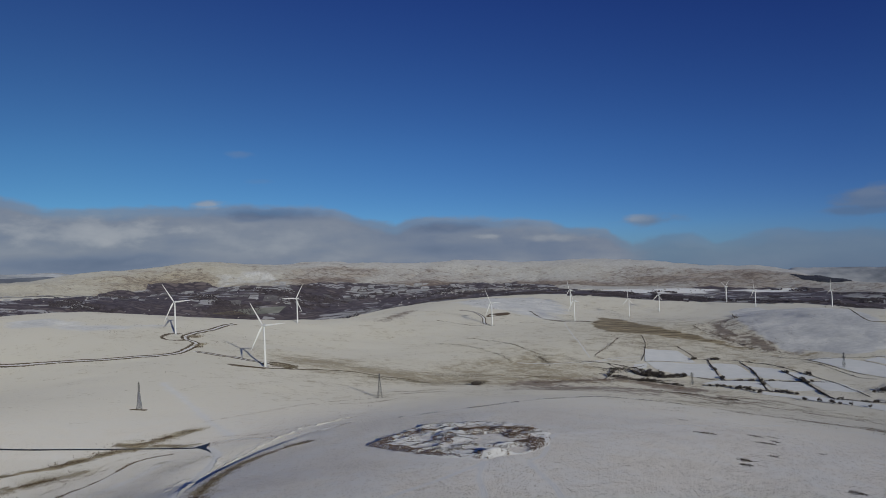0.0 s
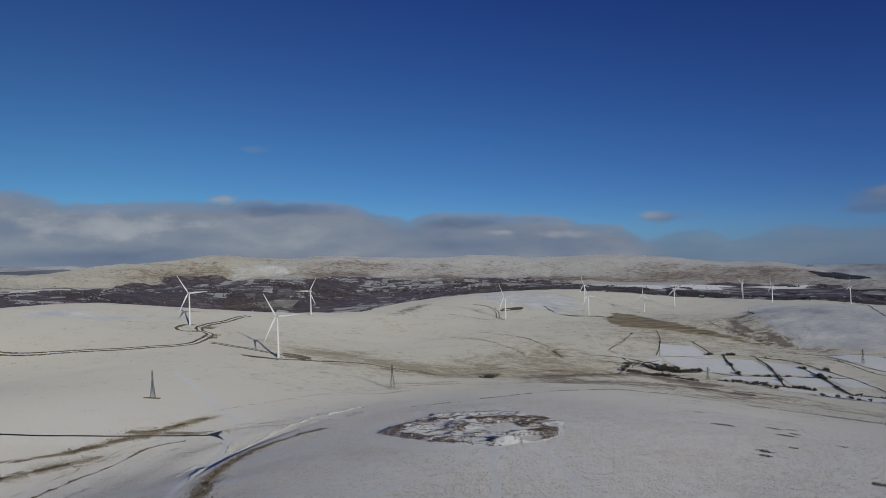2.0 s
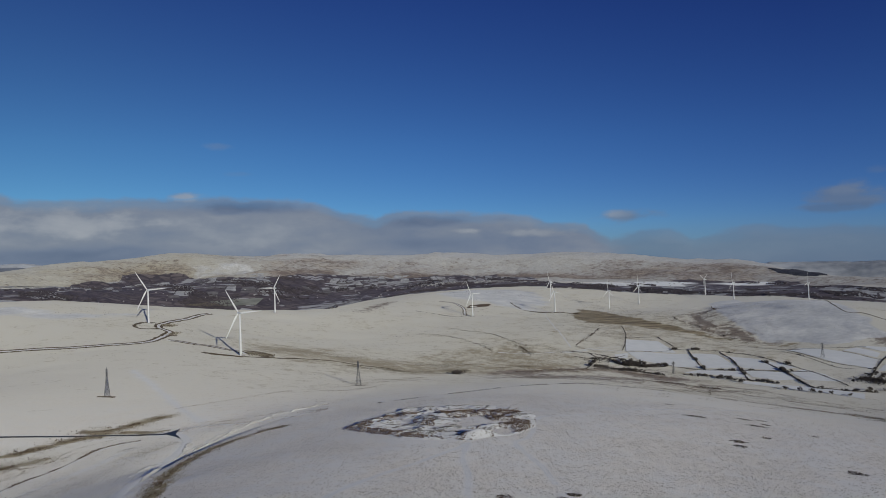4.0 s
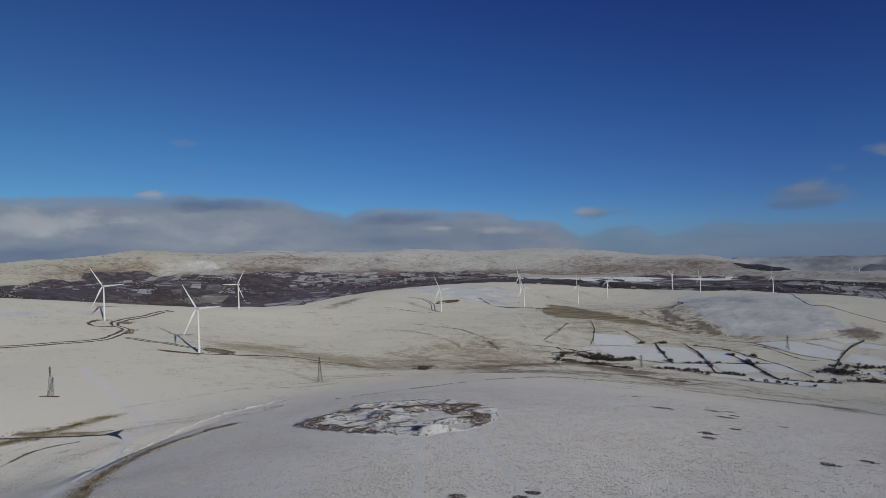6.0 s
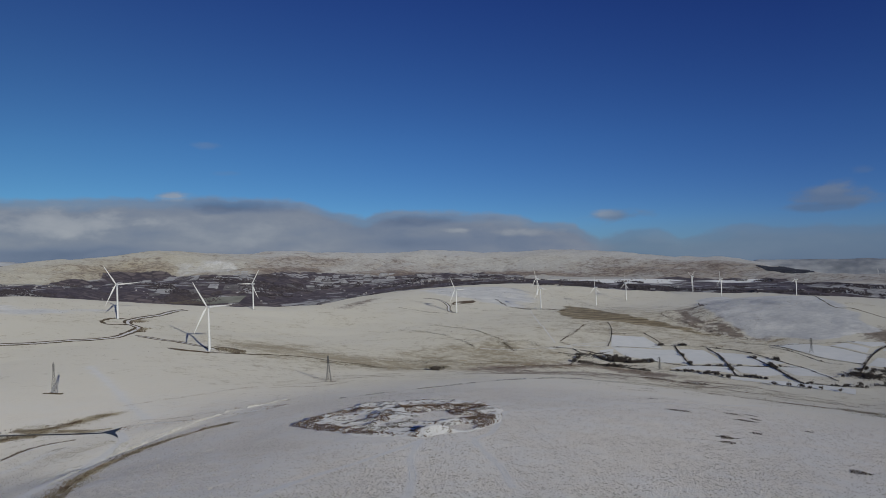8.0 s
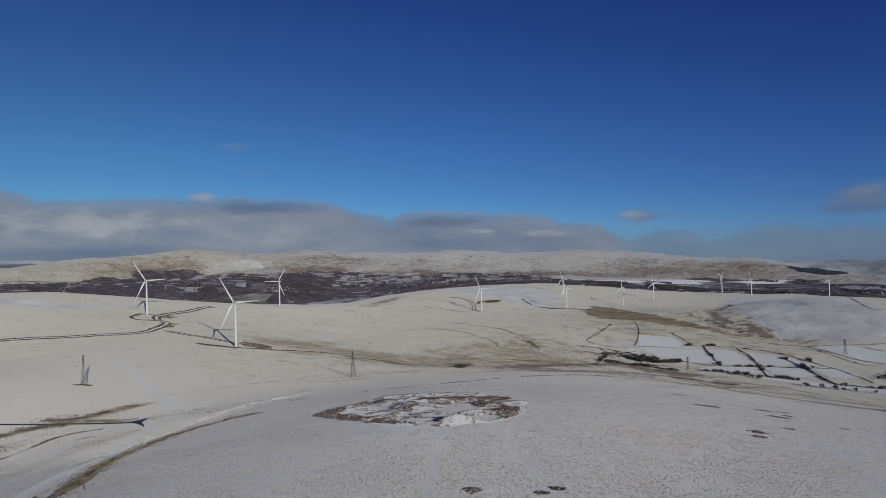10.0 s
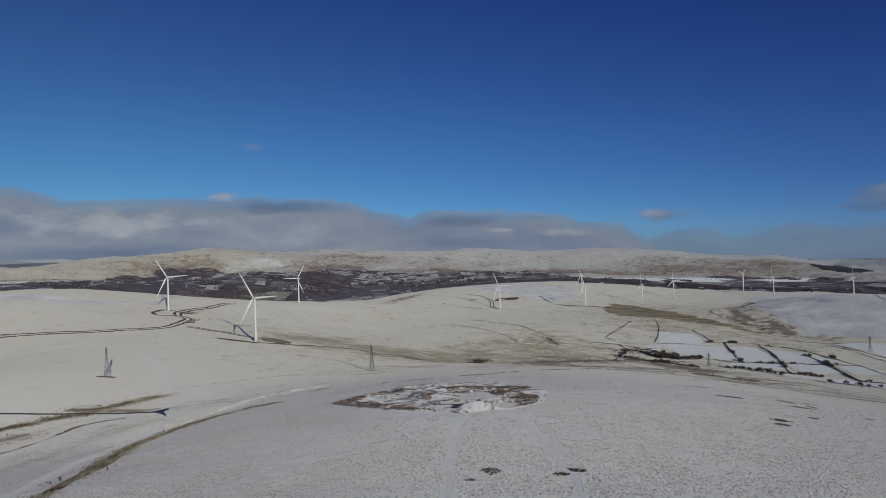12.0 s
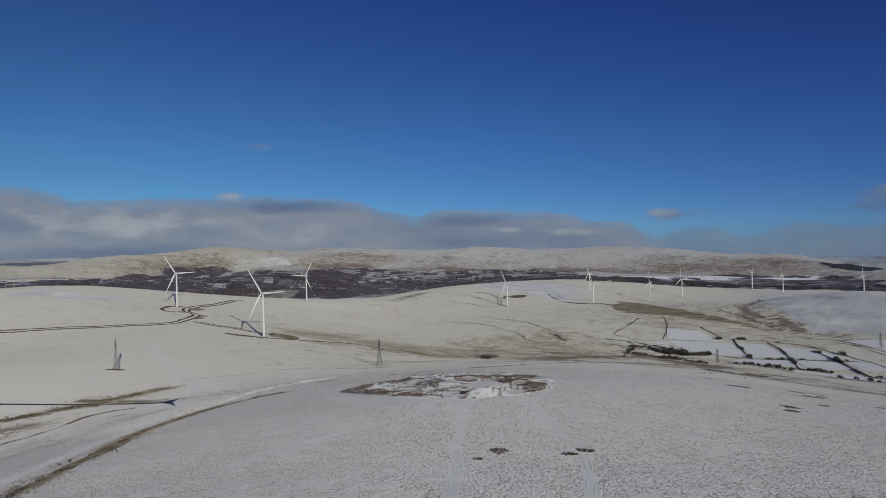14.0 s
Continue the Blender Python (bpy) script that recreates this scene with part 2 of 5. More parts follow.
# ---- mesh tools ----
def mesh_of(name, verts, faces, mats=(), smooth=False):
    me = bpy.data.meshes.new(name)
    me.from_pydata(verts if isinstance(verts, list) else verts.tolist(), [], faces if isinstance(faces, list) else faces.tolist())
    for m in mats:
        me.materials.append(m)
    if smooth:
        me.shade_smooth()
    me.update()
    return me


def part(name, bm, material, parent, label="", smooth=True):
    """Links a bmesh as one mesh object under a thing or a part."""
    me = bpy.data.meshes.new(name)
    bm.to_mesh(me)
    bm.free()
    me.materials.append(material)
    if smooth:
        me.shade_smooth()
    ob = new(name, me)
    ob.parent = parent
    if label:
        tagged(ob, label)
    return ob


def tube(bm, rings, seg=16, cap=True):
    """A skin over rings of (matrix, rx, ry)."""
    made = []
    for m, rx, ry in rings:
        made.append([bm.verts.new(m @ Vector((rx * math.cos(2 * math.pi * i / seg), ry * math.sin(2 * math.pi * i / seg), 0)))
                     for i in range(seg)])
    for a, b in zip(made, made[1:]):
        for i in range(seg):
            bm.faces.new((a[i], a[(i + 1) % seg], b[(i + 1) % seg], b[i]))
    if cap:
        bm.faces.new(list(reversed(made[0])))
        bm.faces.new(made[-1])
    return bm


def bar(bm, a, b, w):
    """A square bar from a to b."""
    a, b = Vector(a), Vector(b)
    q = (b - a).to_track_quat("Z", "Y").to_matrix().to_4x4()
    tube(bm, [(Matrix.Translation(p) @ q, w * 0.7071, w * 0.7071) for p in (a, b)], 4)


# ---- materials ----
def material(name, rough=0.8):
    m = bpy.data.materials.new(name)
    m.use_nodes = True
    t = m.node_tree
    b = t.nodes["Principled BSDF"]
    b.inputs["Roughness"].default_value = rough
    b.inputs["Diffuse Roughness"].default_value = 0.7 if rough > 0.8 else 0.0
    pos = t.nodes.new("ShaderNodeNewGeometry").outputs["Position"]
    return m, t, b, pos


def bump(t, b, height, dist, strength=1.0):
    n = t.nodes.new("ShaderNodeBump")
    n.inputs["Distance"].default_value = dist
    n.inputs["Strength"].default_value = strength
    t.links.new(height, n.inputs["Height"])
    t.links.new(n.outputs[0], b.inputs["Normal"])


def attribute(t, name):
    n = t.nodes.new("ShaderNodeAttribute")
    n.attribute_name = name
    return n.outputs["Fac"]


def speckled(name, low, high, scale, rough=0.9, relief=0.0, metal=0.0):
    """A material of two colours that mix at two scales."""
    m, t, b, pos = material(name, rough)
    a = noise_tex(t, pos, scale, 4)
    c = noise_tex(t, pos, scale * 0.13, 2)
    f = math_node(t, "ADD", math_node(t, "MULTIPLY", a, 0.6), math_node(t, "MULTIPLY", c, 0.4))
    t.links.new(ramp(t, f, [(0.35, low), (0.65, high)]), b.inputs["Base Color"])
    b.inputs["Metallic"].default_value = metal
    if relief:
        bump(t, b, a, relief)
    return m


def snow_ground():
    m, t, b, pos = material("snowy_moor", 0.85)
    near, grass, heath_shade, wood, fields, upland, scour_shade, cream_light, clean_shade, moss, drift = (attribute(t, k) for k in ("tussock", "grass", "heath_shade", "wood", "pasture", "upland", "scour_shade", "cream_light", "clean_shade", "bare", "drift"))

    def plus(*terms):
        total = None
        for source, weight in terms:
            v = math_node(t, "MULTIPLY", source, weight)
            total = v if total is None else math_node(t, "ADD", total, v)
        return total
    fine = noise_tex(t, pos, 1.1, 4, 0.65)
    grain = noise_tex(t, pos, 0.33, 6, 0.72)
    clump = noise_tex(t, pos, 0.09, 5, 0.65)
    patchy = noise_tex(t, pos, 0.055, 8, 0.78)
    wide = noise_tex(t, pos, 0.018, 6, 0.62)
    vast = noise_tex(t, pos, 0.0042, 8, 0.62)
    # thin snow: cream where the dead grass shines through, with specks of bare grass
    straw = ramp(t, clump, [(0.3, (0.17, 0.135, 0.085)), (0.7, (0.34, 0.285, 0.19))])
    snow = mix(t, plus((grass, 0.75), (wide, 0.25)), (0.645, 0.632, 0.588), (0.625, 0.582, 0.465))
    smooth_spots = ramp(t, plus((wide, 0.6), (clump, 0.4)), [(0.44, 0.0), (0.58, 1.0)])
    snow = mix(t, near, snow, mix(t, smooth_spots, (0.82, 0.78, 0.728), (0.785, 0.772, 0.755)))
    show = ramp(t, plus((grass, 0.38), (grain, 0.60), (wide, 0.42), (clump, 0.30), (patchy, 0.62), (fine, 0.08)), [(1.175, 0.0), (1.30, 0.75)])
    col = mix(t, show, snow, straw)
    # near moor: snow on top of tussocks, dark dead grass and painted shade in the gaps
    tuss = t.nodes.new("ShaderNodeTexVoronoi")
    tuss.inputs["Scale"].default_value = 1.25
    jitter = t.nodes.new("ShaderNodeVectorMath")
    jitter.operation = "MULTIPLY_ADD"
    jn = t.nodes.new("ShaderNodeTexNoise")
    jn.inputs["Scale"].default_value = 0.7
    jn.inputs["Detail"].default_value = 3
    t.links.new(pos, jn.inputs["Vector"])
    t.links.new(jn.outputs[1], jitter.inputs[0])
    jitter.inputs[1].default_value = (0.8, 0.8, 0.0)
    t.links.new(pos, jitter.inputs[2])
    flatten = t.nodes.new("ShaderNodeVectorMath")
    flatten.operation = "MULTIPLY"
    flatten.inputs[1].default_value = (1.0, 1.0, 0.0)
    t.links.new(jitter.outputs[0], flatten.inputs[0])
    t.links.new(flatten.outputs[0], tuss.inputs["Vector"])
    far_from = tuss.outputs["Distance"]
    gap = ramp(t, plus((far_from, 1.0), (fine, 0.55), (wide, 0.30), (smooth_spots, 0.10)), [(0.585, 1.0), (0.735, 0.0)])
    col = mix(t, math_node(t, "MULTIPLY", math_node(t, "MULTIPLY", gap, near), 0.95), col, (0.125, 0.11, 0.09))
    col = mix(t, math_node(t, "MULTIPLY", drift, 0.85), col, ramp(t, clump, [(0.3, (0.60, 0.62, 0.66)), (0.7, (0.71, 0.72, 0.745))]))
    # bare moor, and brown that stands for shade in the hollows
    brown = ramp(t, plus((noise_tex(t, pos, 0.05, 6, 0.7), 0.6), (clump, 0.4)), [(0.36, (0.10, 0.078, 0.065)), (0.64, (0.36, 0.30, 0.25))])
    cut = ramp(t, plus((heath_shade, 0.50), (vast, 0.25), (wide, 0.35), (patchy, 0.85), (grain, 0.25)), [(1.02, 0.0), (1.14, 0.92)])
    bare = math_node(t, "MULTIPLY", cut, ramp(t, heath_shade, [(0.05, 0.0), (0.3, 1.0)]))
    col = mix(t, bare, col, brown)
    # ragged moor grass where the snow has gone
    combed = t.nodes.new("ShaderNodeMapping")
    combed.inputs["Rotation"].default_value = (0.0, 0.0, 0.99)
    combed.inputs["Scale"].default_value = (0.22, 1.0, 0.2)
    t.links.new(pos, combed.inputs["Vector"])
    tawny = ramp(t, plus((noise_tex(t, combed.outputs["Vector"], 0.075, 6, 0.68), 0.65), (grain, 0.35)), [(0.40, (0.065, 0.048, 0.026)), (0.5, (0.20, 0.155, 0.085)), (0.60, (0.47, 0.40, 0.27))])
    gone = ramp(t, plus((moss, 0.75), (wide, 0.35), (patchy, 0.75), (vast, 0.25), (grain, 0.35)), [(1.27, 0.0), (1.40, 0.92)])
    col = mix(t, math_node(t, "MULTIPLY", gone, ramp(t, moss, [(0.1, 0.0), (0.4, 1.0)])), col, tawny)
    # far range: wind-scoured snow, tan grass and dark gullies
    slant = t.nodes.new("ShaderNodeMapping")
    slant.inputs["Rotation"].default_value = (0.0, 0.0, 0.12)
    slant.inputs["Scale"].default_value = (0.62, 1.25, 0.3)
    t.links.new(pos, slant.inputs["Vector"])
    drawn = slant.outputs["Vector"]
    mottle = noise_tex(t, drawn, 0.011, 9, 0.68)
    flecks = noise_tex(t, drawn, 0.045, 7, 0.72)
    specks = noise_tex(t, drawn, 0.10, 4, 0.7)
    # warm western light and the grey-blue of distance are put into these colours
    far_snow = mix(t, cream_light, ramp(t, specks, [(0.35, (0.40, 0.405, 0.425)), (0.65, (0.52, 0.525, 0.54))]), ramp(t, specks, [(0.35, (0.42, 0.40, 0.345)), (0.65, (0.53, 0.515, 0.465))]))
    far_grass = mix(t, cream_light, ramp(t, mottle, [(0.35, (0.185, 0.142, 0.128)), (0.65, (0.30, 0.245, 0.215))]), ramp(t, mottle, [(0.35, (0.22, 0.175, 0.125)), (0.65, (0.38, 0.325, 0.24))]))
    worn = ramp(t, plus((scour_shade, 0.85), (vast, 0.35), (mottle, 0.75), (flecks, 0.55)), [(1.08, 0.0), (1.46, 0.85)])
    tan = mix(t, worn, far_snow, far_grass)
    dark_speck = ramp(t, plus((flecks, 0.75), (specks, 0.35), (scour_shade, 0.22), (vast, 0.2)), [(0.775, 0.0), (0.875, 0.75)])
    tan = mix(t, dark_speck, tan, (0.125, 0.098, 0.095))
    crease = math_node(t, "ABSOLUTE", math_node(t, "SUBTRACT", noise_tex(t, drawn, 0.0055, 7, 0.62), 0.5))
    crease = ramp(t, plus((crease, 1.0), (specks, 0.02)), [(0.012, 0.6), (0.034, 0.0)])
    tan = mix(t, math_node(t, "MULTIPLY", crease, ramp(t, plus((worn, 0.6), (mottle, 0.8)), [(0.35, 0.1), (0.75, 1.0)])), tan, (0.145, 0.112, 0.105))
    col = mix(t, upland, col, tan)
    # smooth snow; its blue-grey end puts the shade of grazing sun into the colour
    purest = ramp(t, plus((clean_shade, 0.9), (wide, 0.55), (vast, 0.4), (clump, 0.35), (grain, 0.2)), [(1.12, 0.0), (1.36, 0.82)])
    blown = plus((noise_tex(t, pos, 0.012, 7, 0.7), 0.55), (clump, 0.3), (grain, 0.15))
    col = mix(t, purest, col, ramp(t, blown, [(0.38, (0.42, 0.44, 0.49)), (0.50, (0.58, 0.595, 0.625)), (0.60, (0.74, 0.745, 0.755))]))
    # valley: small fields, some white, among woods
    cell = t.nodes.new("ShaderNodeTexVoronoi")
    cell.inputs["Scale"].default_value = 0.030
    warp = t.nodes.new("ShaderNodeVectorMath")
    warp.operation = "MULTIPLY"
    warp.inputs[1].default_value = (0.5, 1.5, 0.0)
    t.links.new(pos, warp.inputs[0])
    t.links.new(warp.outputs[0], cell.inputs["Vector"])
    hue = t.nodes.new("ShaderNodeSeparateColor")
    t.links.new(cell.outputs["Color"], hue.inputs[0])
    white = ramp(t, plus((hue.outputs[0], 0.55), (noise_tex(t, pos, 0.0032, 4, 0.65), 1.6), (clump, 0.30)), [(1.44, 0.0), (1.50, 1.0)])
    hedges = t.nodes.new("ShaderNodeTexVoronoi")
    hedges.feature = "DISTANCE_TO_EDGE"
    hedges.inputs["Scale"].default_value = 0.030
    t.links.new(warp.outputs[0], hedges.inputs["Vector"])
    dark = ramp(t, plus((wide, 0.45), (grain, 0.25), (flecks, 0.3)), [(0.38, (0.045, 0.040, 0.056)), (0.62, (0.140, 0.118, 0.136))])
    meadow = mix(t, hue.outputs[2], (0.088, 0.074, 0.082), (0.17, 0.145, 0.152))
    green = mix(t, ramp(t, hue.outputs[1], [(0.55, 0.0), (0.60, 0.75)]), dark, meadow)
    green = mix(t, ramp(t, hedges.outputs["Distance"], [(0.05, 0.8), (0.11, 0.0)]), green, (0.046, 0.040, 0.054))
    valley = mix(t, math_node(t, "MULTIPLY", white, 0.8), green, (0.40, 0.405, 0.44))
    col = mix(t, ramp(t, plus((wood, 1.0), (wide, 0.5), (clump, 0.3), (flecks, 0.5)), [(1.02, 0.0), (1.18, 1.0)]), col, valley)
    col = mix(t, fields, col, mix(t, ramp(t, plus((wide, 0.6), (grain, 0.4)), [(0.52, 0.0), (0.62, 0.35)]), (0.78, 0.795, 0.82), straw))
    t.links.new(col, b.inputs["Base Color"])
    lumps = plus((math_node(t, "MULTIPLY", math_node(t, "SUBTRACT", 1.0, far_from), near), 0.34), (fine, 0.16), (grain, 0.30), (clump, 0.7))
    lumps = math_node(t, "MULTIPLY", math_node(t, "SUBTRACT", lumps, 0.72), math_node(t, "MULTIPLY_ADD", drift, -0.7, 1.0))
    lumps = math_node(t, "MULTIPLY_ADD", wide, 2.8, lumps)
    bump(t, b, lumps, 1.0, 0.6)
    return m


MOOR = snow_ground()
PAINT = speckled("white_turbine_paint", (0.78, 0.79, 0.78), (0.83, 0.84, 0.83), 0.4, 0.45)
PAINT_GREY = speckled("grey_joint_paint", (0.50, 0.51, 0.52), (0.58, 0.59, 0.60), 0.6, 0.5)
CONCRETE = speckled("concrete", (0.33, 0.32, 0.30), (0.45, 0.44, 0.41), 1.2, 0.9, 0.02)
STEEL = speckled("galvanised_steel", (0.13, 0.13, 0.13), (0.22, 0.22, 0.22), 1.5, 0.55, 0.0, 0.4)
VERGE = speckled("dead_grass_verge", (0.05, 0.036, 0.022), (0.16, 0.12, 0.072), 0.5, 0.95, 0.1)
ASPHALT = speckled("wet_asphalt", (0.018, 0.018, 0.022), (0.040, 0.040, 0.045), 1.4, 0.5, 0.01)
PACKED = speckled("packed_snow", (0.60, 0.605, 0.62), (0.70, 0.70, 0.71), 0.4, 0.85, 0.05)
BROWN_HEATHER = speckled("brown_heather", (0.14, 0.092, 0.062), (0.30, 0.215, 0.145), 0.8, 0.95)
RUT = speckled("rutted_snow", (0.60, 0.605, 0.625), (0.68, 0.685, 0.70), 0.5, 0.85, 0.05)
OLIVE = speckled("frosted_pasture", (0.15, 0.16, 0.145), (0.26, 0.265, 0.25), 0.02, 0.9)
EARTH = speckled("bare_field", (0.10, 0.085, 0.07), (0.18, 0.155, 0.125), 0.02, 0.9)
DRIFT = speckled("smooth_drift", (0.60, 0.615, 0.65), (0.73, 0.735, 0.75), 0.25, 0.85, 0.04)
FIELD = speckled("field_snow", (0.62, 0.64, 0.66), (0.72, 0.73, 0.745), 0.05, 0.85, 0.05)
HEATHER = speckled("heather", (0.060, 0.042, 0.030), (0.16, 0.115, 0.075), 0.8, 0.95)
RUSH = speckled("dead_rushes", (0.18, 0.16, 0.12), (0.41, 0.37, 0.295), 0.6, 0.95)
TUFT = speckled("frosted_grass", (0.36, 0.325, 0.275), (0.66, 0.64, 0.61), 0.9, 0.95)
TWIG = speckled("bare_twigs", (0.055, 0.047, 0.043), (0.155, 0.13, 0.115), 0.5, 0.95)
BARK = speckled("bark", (0.05, 0.04, 0.03), (0.11, 0.09, 0.07), 1.5, 0.95, 0.05)
STONE = speckled("grey_stone", (0.15, 0.145, 0.14), (0.34, 0.33, 0.31), 1.1, 0.9, 0.1)
CAP = speckled("snow_cap", (0.76, 0.78, 0.82), (0.84, 0.85, 0.87), 0.6, 0.8)
WOODS = speckled("winter_woods", (0.040, 0.035, 0.046), (0.115, 0.098, 0.110), 0.03, 0.95)
RENDERED = speckled("house_render", (0.22, 0.21, 0.22), (0.55, 0.54, 0.54), 0.05, 0.9)

# ---- ground ----
ROAD_WEST = [(-831, 1047), (-740, 1043), (-666, 1027), (-590, 1040), (-539, 1050), (-505, 1073), (-470, 1099), (-451, 1137), (-448, 1182), (-457, 1240), (-467, 1283), (-486, 1312), (-501, 1322)]
ROAD_LINK = [(-431, 1172), (-390, 1166), (-339, 1142), (-300, 1124), (-285, 1103)]
ROAD_NORTH = [(-501, 1322), (-519, 1370), (-524, 1423), (-524, 1510), (-524, 1627), (-519, 1688)]
PAD_LOOP = [(-498, 1314), (-515, 1280), (-538, 1300), (-549, 1350), (-541, 1400)]
VERGE_PAD_B = [(-339, 1068), (-314, 1063), (-278, 1064), (-242, 1096), (-210, 1142)]
VERGE_PAD_B2 = [(-296, 1142), (-274, 1150), (-253, 1125), (-255, 1090)]
VERGE_LONG = [(-215, 1138), (-169, 1153), (-114, 1133), (-70, 1130), (-43, 1111)]
TRACK_D = [(49, 2294), (90, 2260), (110, 2199), (119, 2126), (115, 2021), (134, 1974)]
LANE = [(-433, 551), (-393, 559), (-358, 563), (-312, 565), (-281, 564), (-256, 561), (-228, 553), (-197, 541)]
LANE_SNOW = [(-190, 537), (-171, 504), (-164, 480), (-160, 450), (-158, 421), (-153, 385), (-145, 340), (-137, 303), (-131, 270), (-126, 250)]
LANE_SNOW2 = [(-190, 542), (-181, 562), (-140, 547), (-110, 552), (-85, 591)]
DITCH = [(-259, 385), (-256, 415), (-249, 446), (-241, 464), (-237, 500), (-236, 513), (-225, 524), (-212, 526)]
RUSH_BELT = [(-100, 492), (-112, 480), (-122, 464), (-131, 444), (-136, 420), (-136, 392), (-131, 355), (-122, 318), (-118, 290), (-115, 262), (-112, 240)]
RUSH_LEFT2 = [(-278, 580), (-244, 563), (-218, 557), (-203, 559)]
TRACK_MOOR1 = [(12, 216), (12, 224), (12, 240), (13, 260), (12, 275), (14, 297), (13, 325), (17, 353)]
TRACK_MOOR2 = [(-55, 263), (-45, 275), (-36, 290), (-22, 306), (-7, 321), (10, 342), (17, 353)]
TRACK_MOOR3 = [(44, 217), (45, 225), (48, 246), (50, 264), (47, 273), (47, 286), (46, 308), (42, 332), (40, 353), (48, 363), (54, 384), (58, 409), (65, 426), (81, 433), (118, 449)]
WALL_E = [(505, 1781), (478, 1656), (431, 1499), (394, 1394)]
PATH_SNOW = [(138, 1353), (202, 1344), (283, 1370), (351, 1418), (402, 1434)]
PATH_E = [(366, 2126), (317, 1714), (300, 1523), (292, 1403)]
PATH_D = [(-32, 2043), (40, 1983), (107, 1964)]
SCRUB4 = [(-137, 1107), (-78, 1117), (-9, 1108), (63, 1157)]
SCRUB5 = [(368, 2128), (309, 2197), (294, 2361)]
HILLTRACK = [(1455, 2633), (1060, 1780), (1062, 1646), (1086, 1548), (1115, 1449)]
EDGE_WALL = [(-43, 590), (-20, 605), (5, 628), (35, 655), (61, 685), (92, 711), (122, 724), (165, 748), (215, 772), (270, 795)]
BELT_ROW = [(263, 795), (447, 1044), (486, 987), (521, 923), (560, 890)]
BELT_ROW2 = [(313, 1133), (384, 1080), (447, 1025)]
BELT_ROW3 = [(381, 693), (427, 705), (415, 623)]
H_TOPA = [(448, 1557), (538, 1606)]
H_A1 = [(538, 1606), (532, 1514), (522, 1438)]
H_BOT = [(396, 1383), (456, 1399), (522, 1438), (545, 1438), (607, 1458)]
H_B = [(543, 1437), (523, 1353), (503, 1276), (497, 1238)]
H_C = [(613, 1445), (596, 1350), (571, 1265), (539, 1166), (536, 1140)]
H_BOTB = [(377, 1238), (428, 1256), (443, 1268), (482, 1236), (542, 1234), (628, 1244), (688, 1240)]
H_BOTC = [(436, 1180), (484, 1170), (539, 1145), (572, 1128)]
H_D = [(607, 1458), (660, 1418), (677, 1359), (688, 1278), (696, 1204), (685, 1122)]
H_E = [(653, 1345), (641, 1230), (617, 1133), (610, 1089)]
H_F = [(610, 1089), (643, 1071), (688, 1058)]
H_UP = [(712, 1525), (757, 1468), (832, 1448), (918, 1431)]
H_UP2 = [(746, 1447), (764, 1373), (772, 1293), (795, 1278)]
GULLY = [(1009, 2418), (860, 2040), (729, 1990), (695, 1900), (702, 1820), (702, 1744), (708, 1692), (733, 1608), (770, 1547)]
HILL_E_FOOT = [(836, 1881), (817, 1743), (825, 1646), (814, 1550)]
QUARRY_EDGE = [(-58, 432), (-40, 409), (-20, 380), (5, 361), (20, 357), (40, 367), (54, 384), (60, 410), (63, 445), (55, 472), (22, 502), (-20, 502), (-36, 472), (-45, 448)]
LANE_MOUTH = [(-202, 545), (-197, 550), (-194, 558), (-188, 533), (-176, 508), (-189, 528)]
E_PAD = [(330, 2165), (404, 2146), (480, 2170)]
STRAW_SLOPE = [(-190, 1230), (-60, 1190), (80, 1240), (180, 1290)]
PASTURES = [[(440, 1526), (516, 1540), (509, 1410), (398, 1386)], [(398, 1380), (528, 1402), (500, 1252), (450, 1262), (400, 1300)],
            [(534, 1402), (592, 1408), (570, 1262), (506, 1250)], [(600, 1404), (644, 1386), (690, 1282), (640, 1252), (578, 1262)],
            [(440, 1192), (548, 1168), (560, 1240), (490, 1240)], [(556, 1180), (585, 1158), (625, 1165), (642, 1240), (570, 1240)],
            [(640, 1165), (700, 1155), (706, 1222), (690, 1260), (652, 1240)], [(517, 1143), (545, 1133), (617, 1095), (662, 1044), (635, 1002), (595, 1057), (548, 1102), (508, 1112)], [(765, 1464), (807, 1463), (856, 1417), (888, 1349), (835, 1284), (794, 1334), (775, 1406)], [(861, 1422), (898, 1433), (916, 1383), (894, 1361)], [(905, 1440), (969, 1420), (964, 1400), (927, 1394)], [(957, 1389), (1013, 1336), (997, 1316), (931, 1367)], [(894, 1329), (926, 1298), (919, 1217), (834, 1270)], [(787, 1168), (911, 1208), (835, 1110)]]
DARK_PATCH = [(128, 2162), (146, 2227), (209, 2296), (216, 2273), (203, 2226), (134, 2152)]
FAR_PASTURE = [(-999, 3232), (-905, 3281), (-770, 3326), (-782, 3225), (-913, 3192)]
FAR_PLOUGH = [(-1092, 3173), (-1001, 3224), (-919, 3197), (-987, 3177)]
H_R = [(977, 1405), (914, 1361), (867, 1315), (809, 1245), (747, 1165)]
H_EAST = [(763, 1460), (772, 1401), (791, 1329), (831, 1279)]
H_EAST2 = [(858, 1417), (890, 1352), (913, 1362), (960, 1393), (1008, 1345)]
COPSE_E = (759, 1160)
COPSE_E2 = (849, 1217)
COPSE_E3 = (762, 1082)
FOOT_PATCH = (997, 1463)
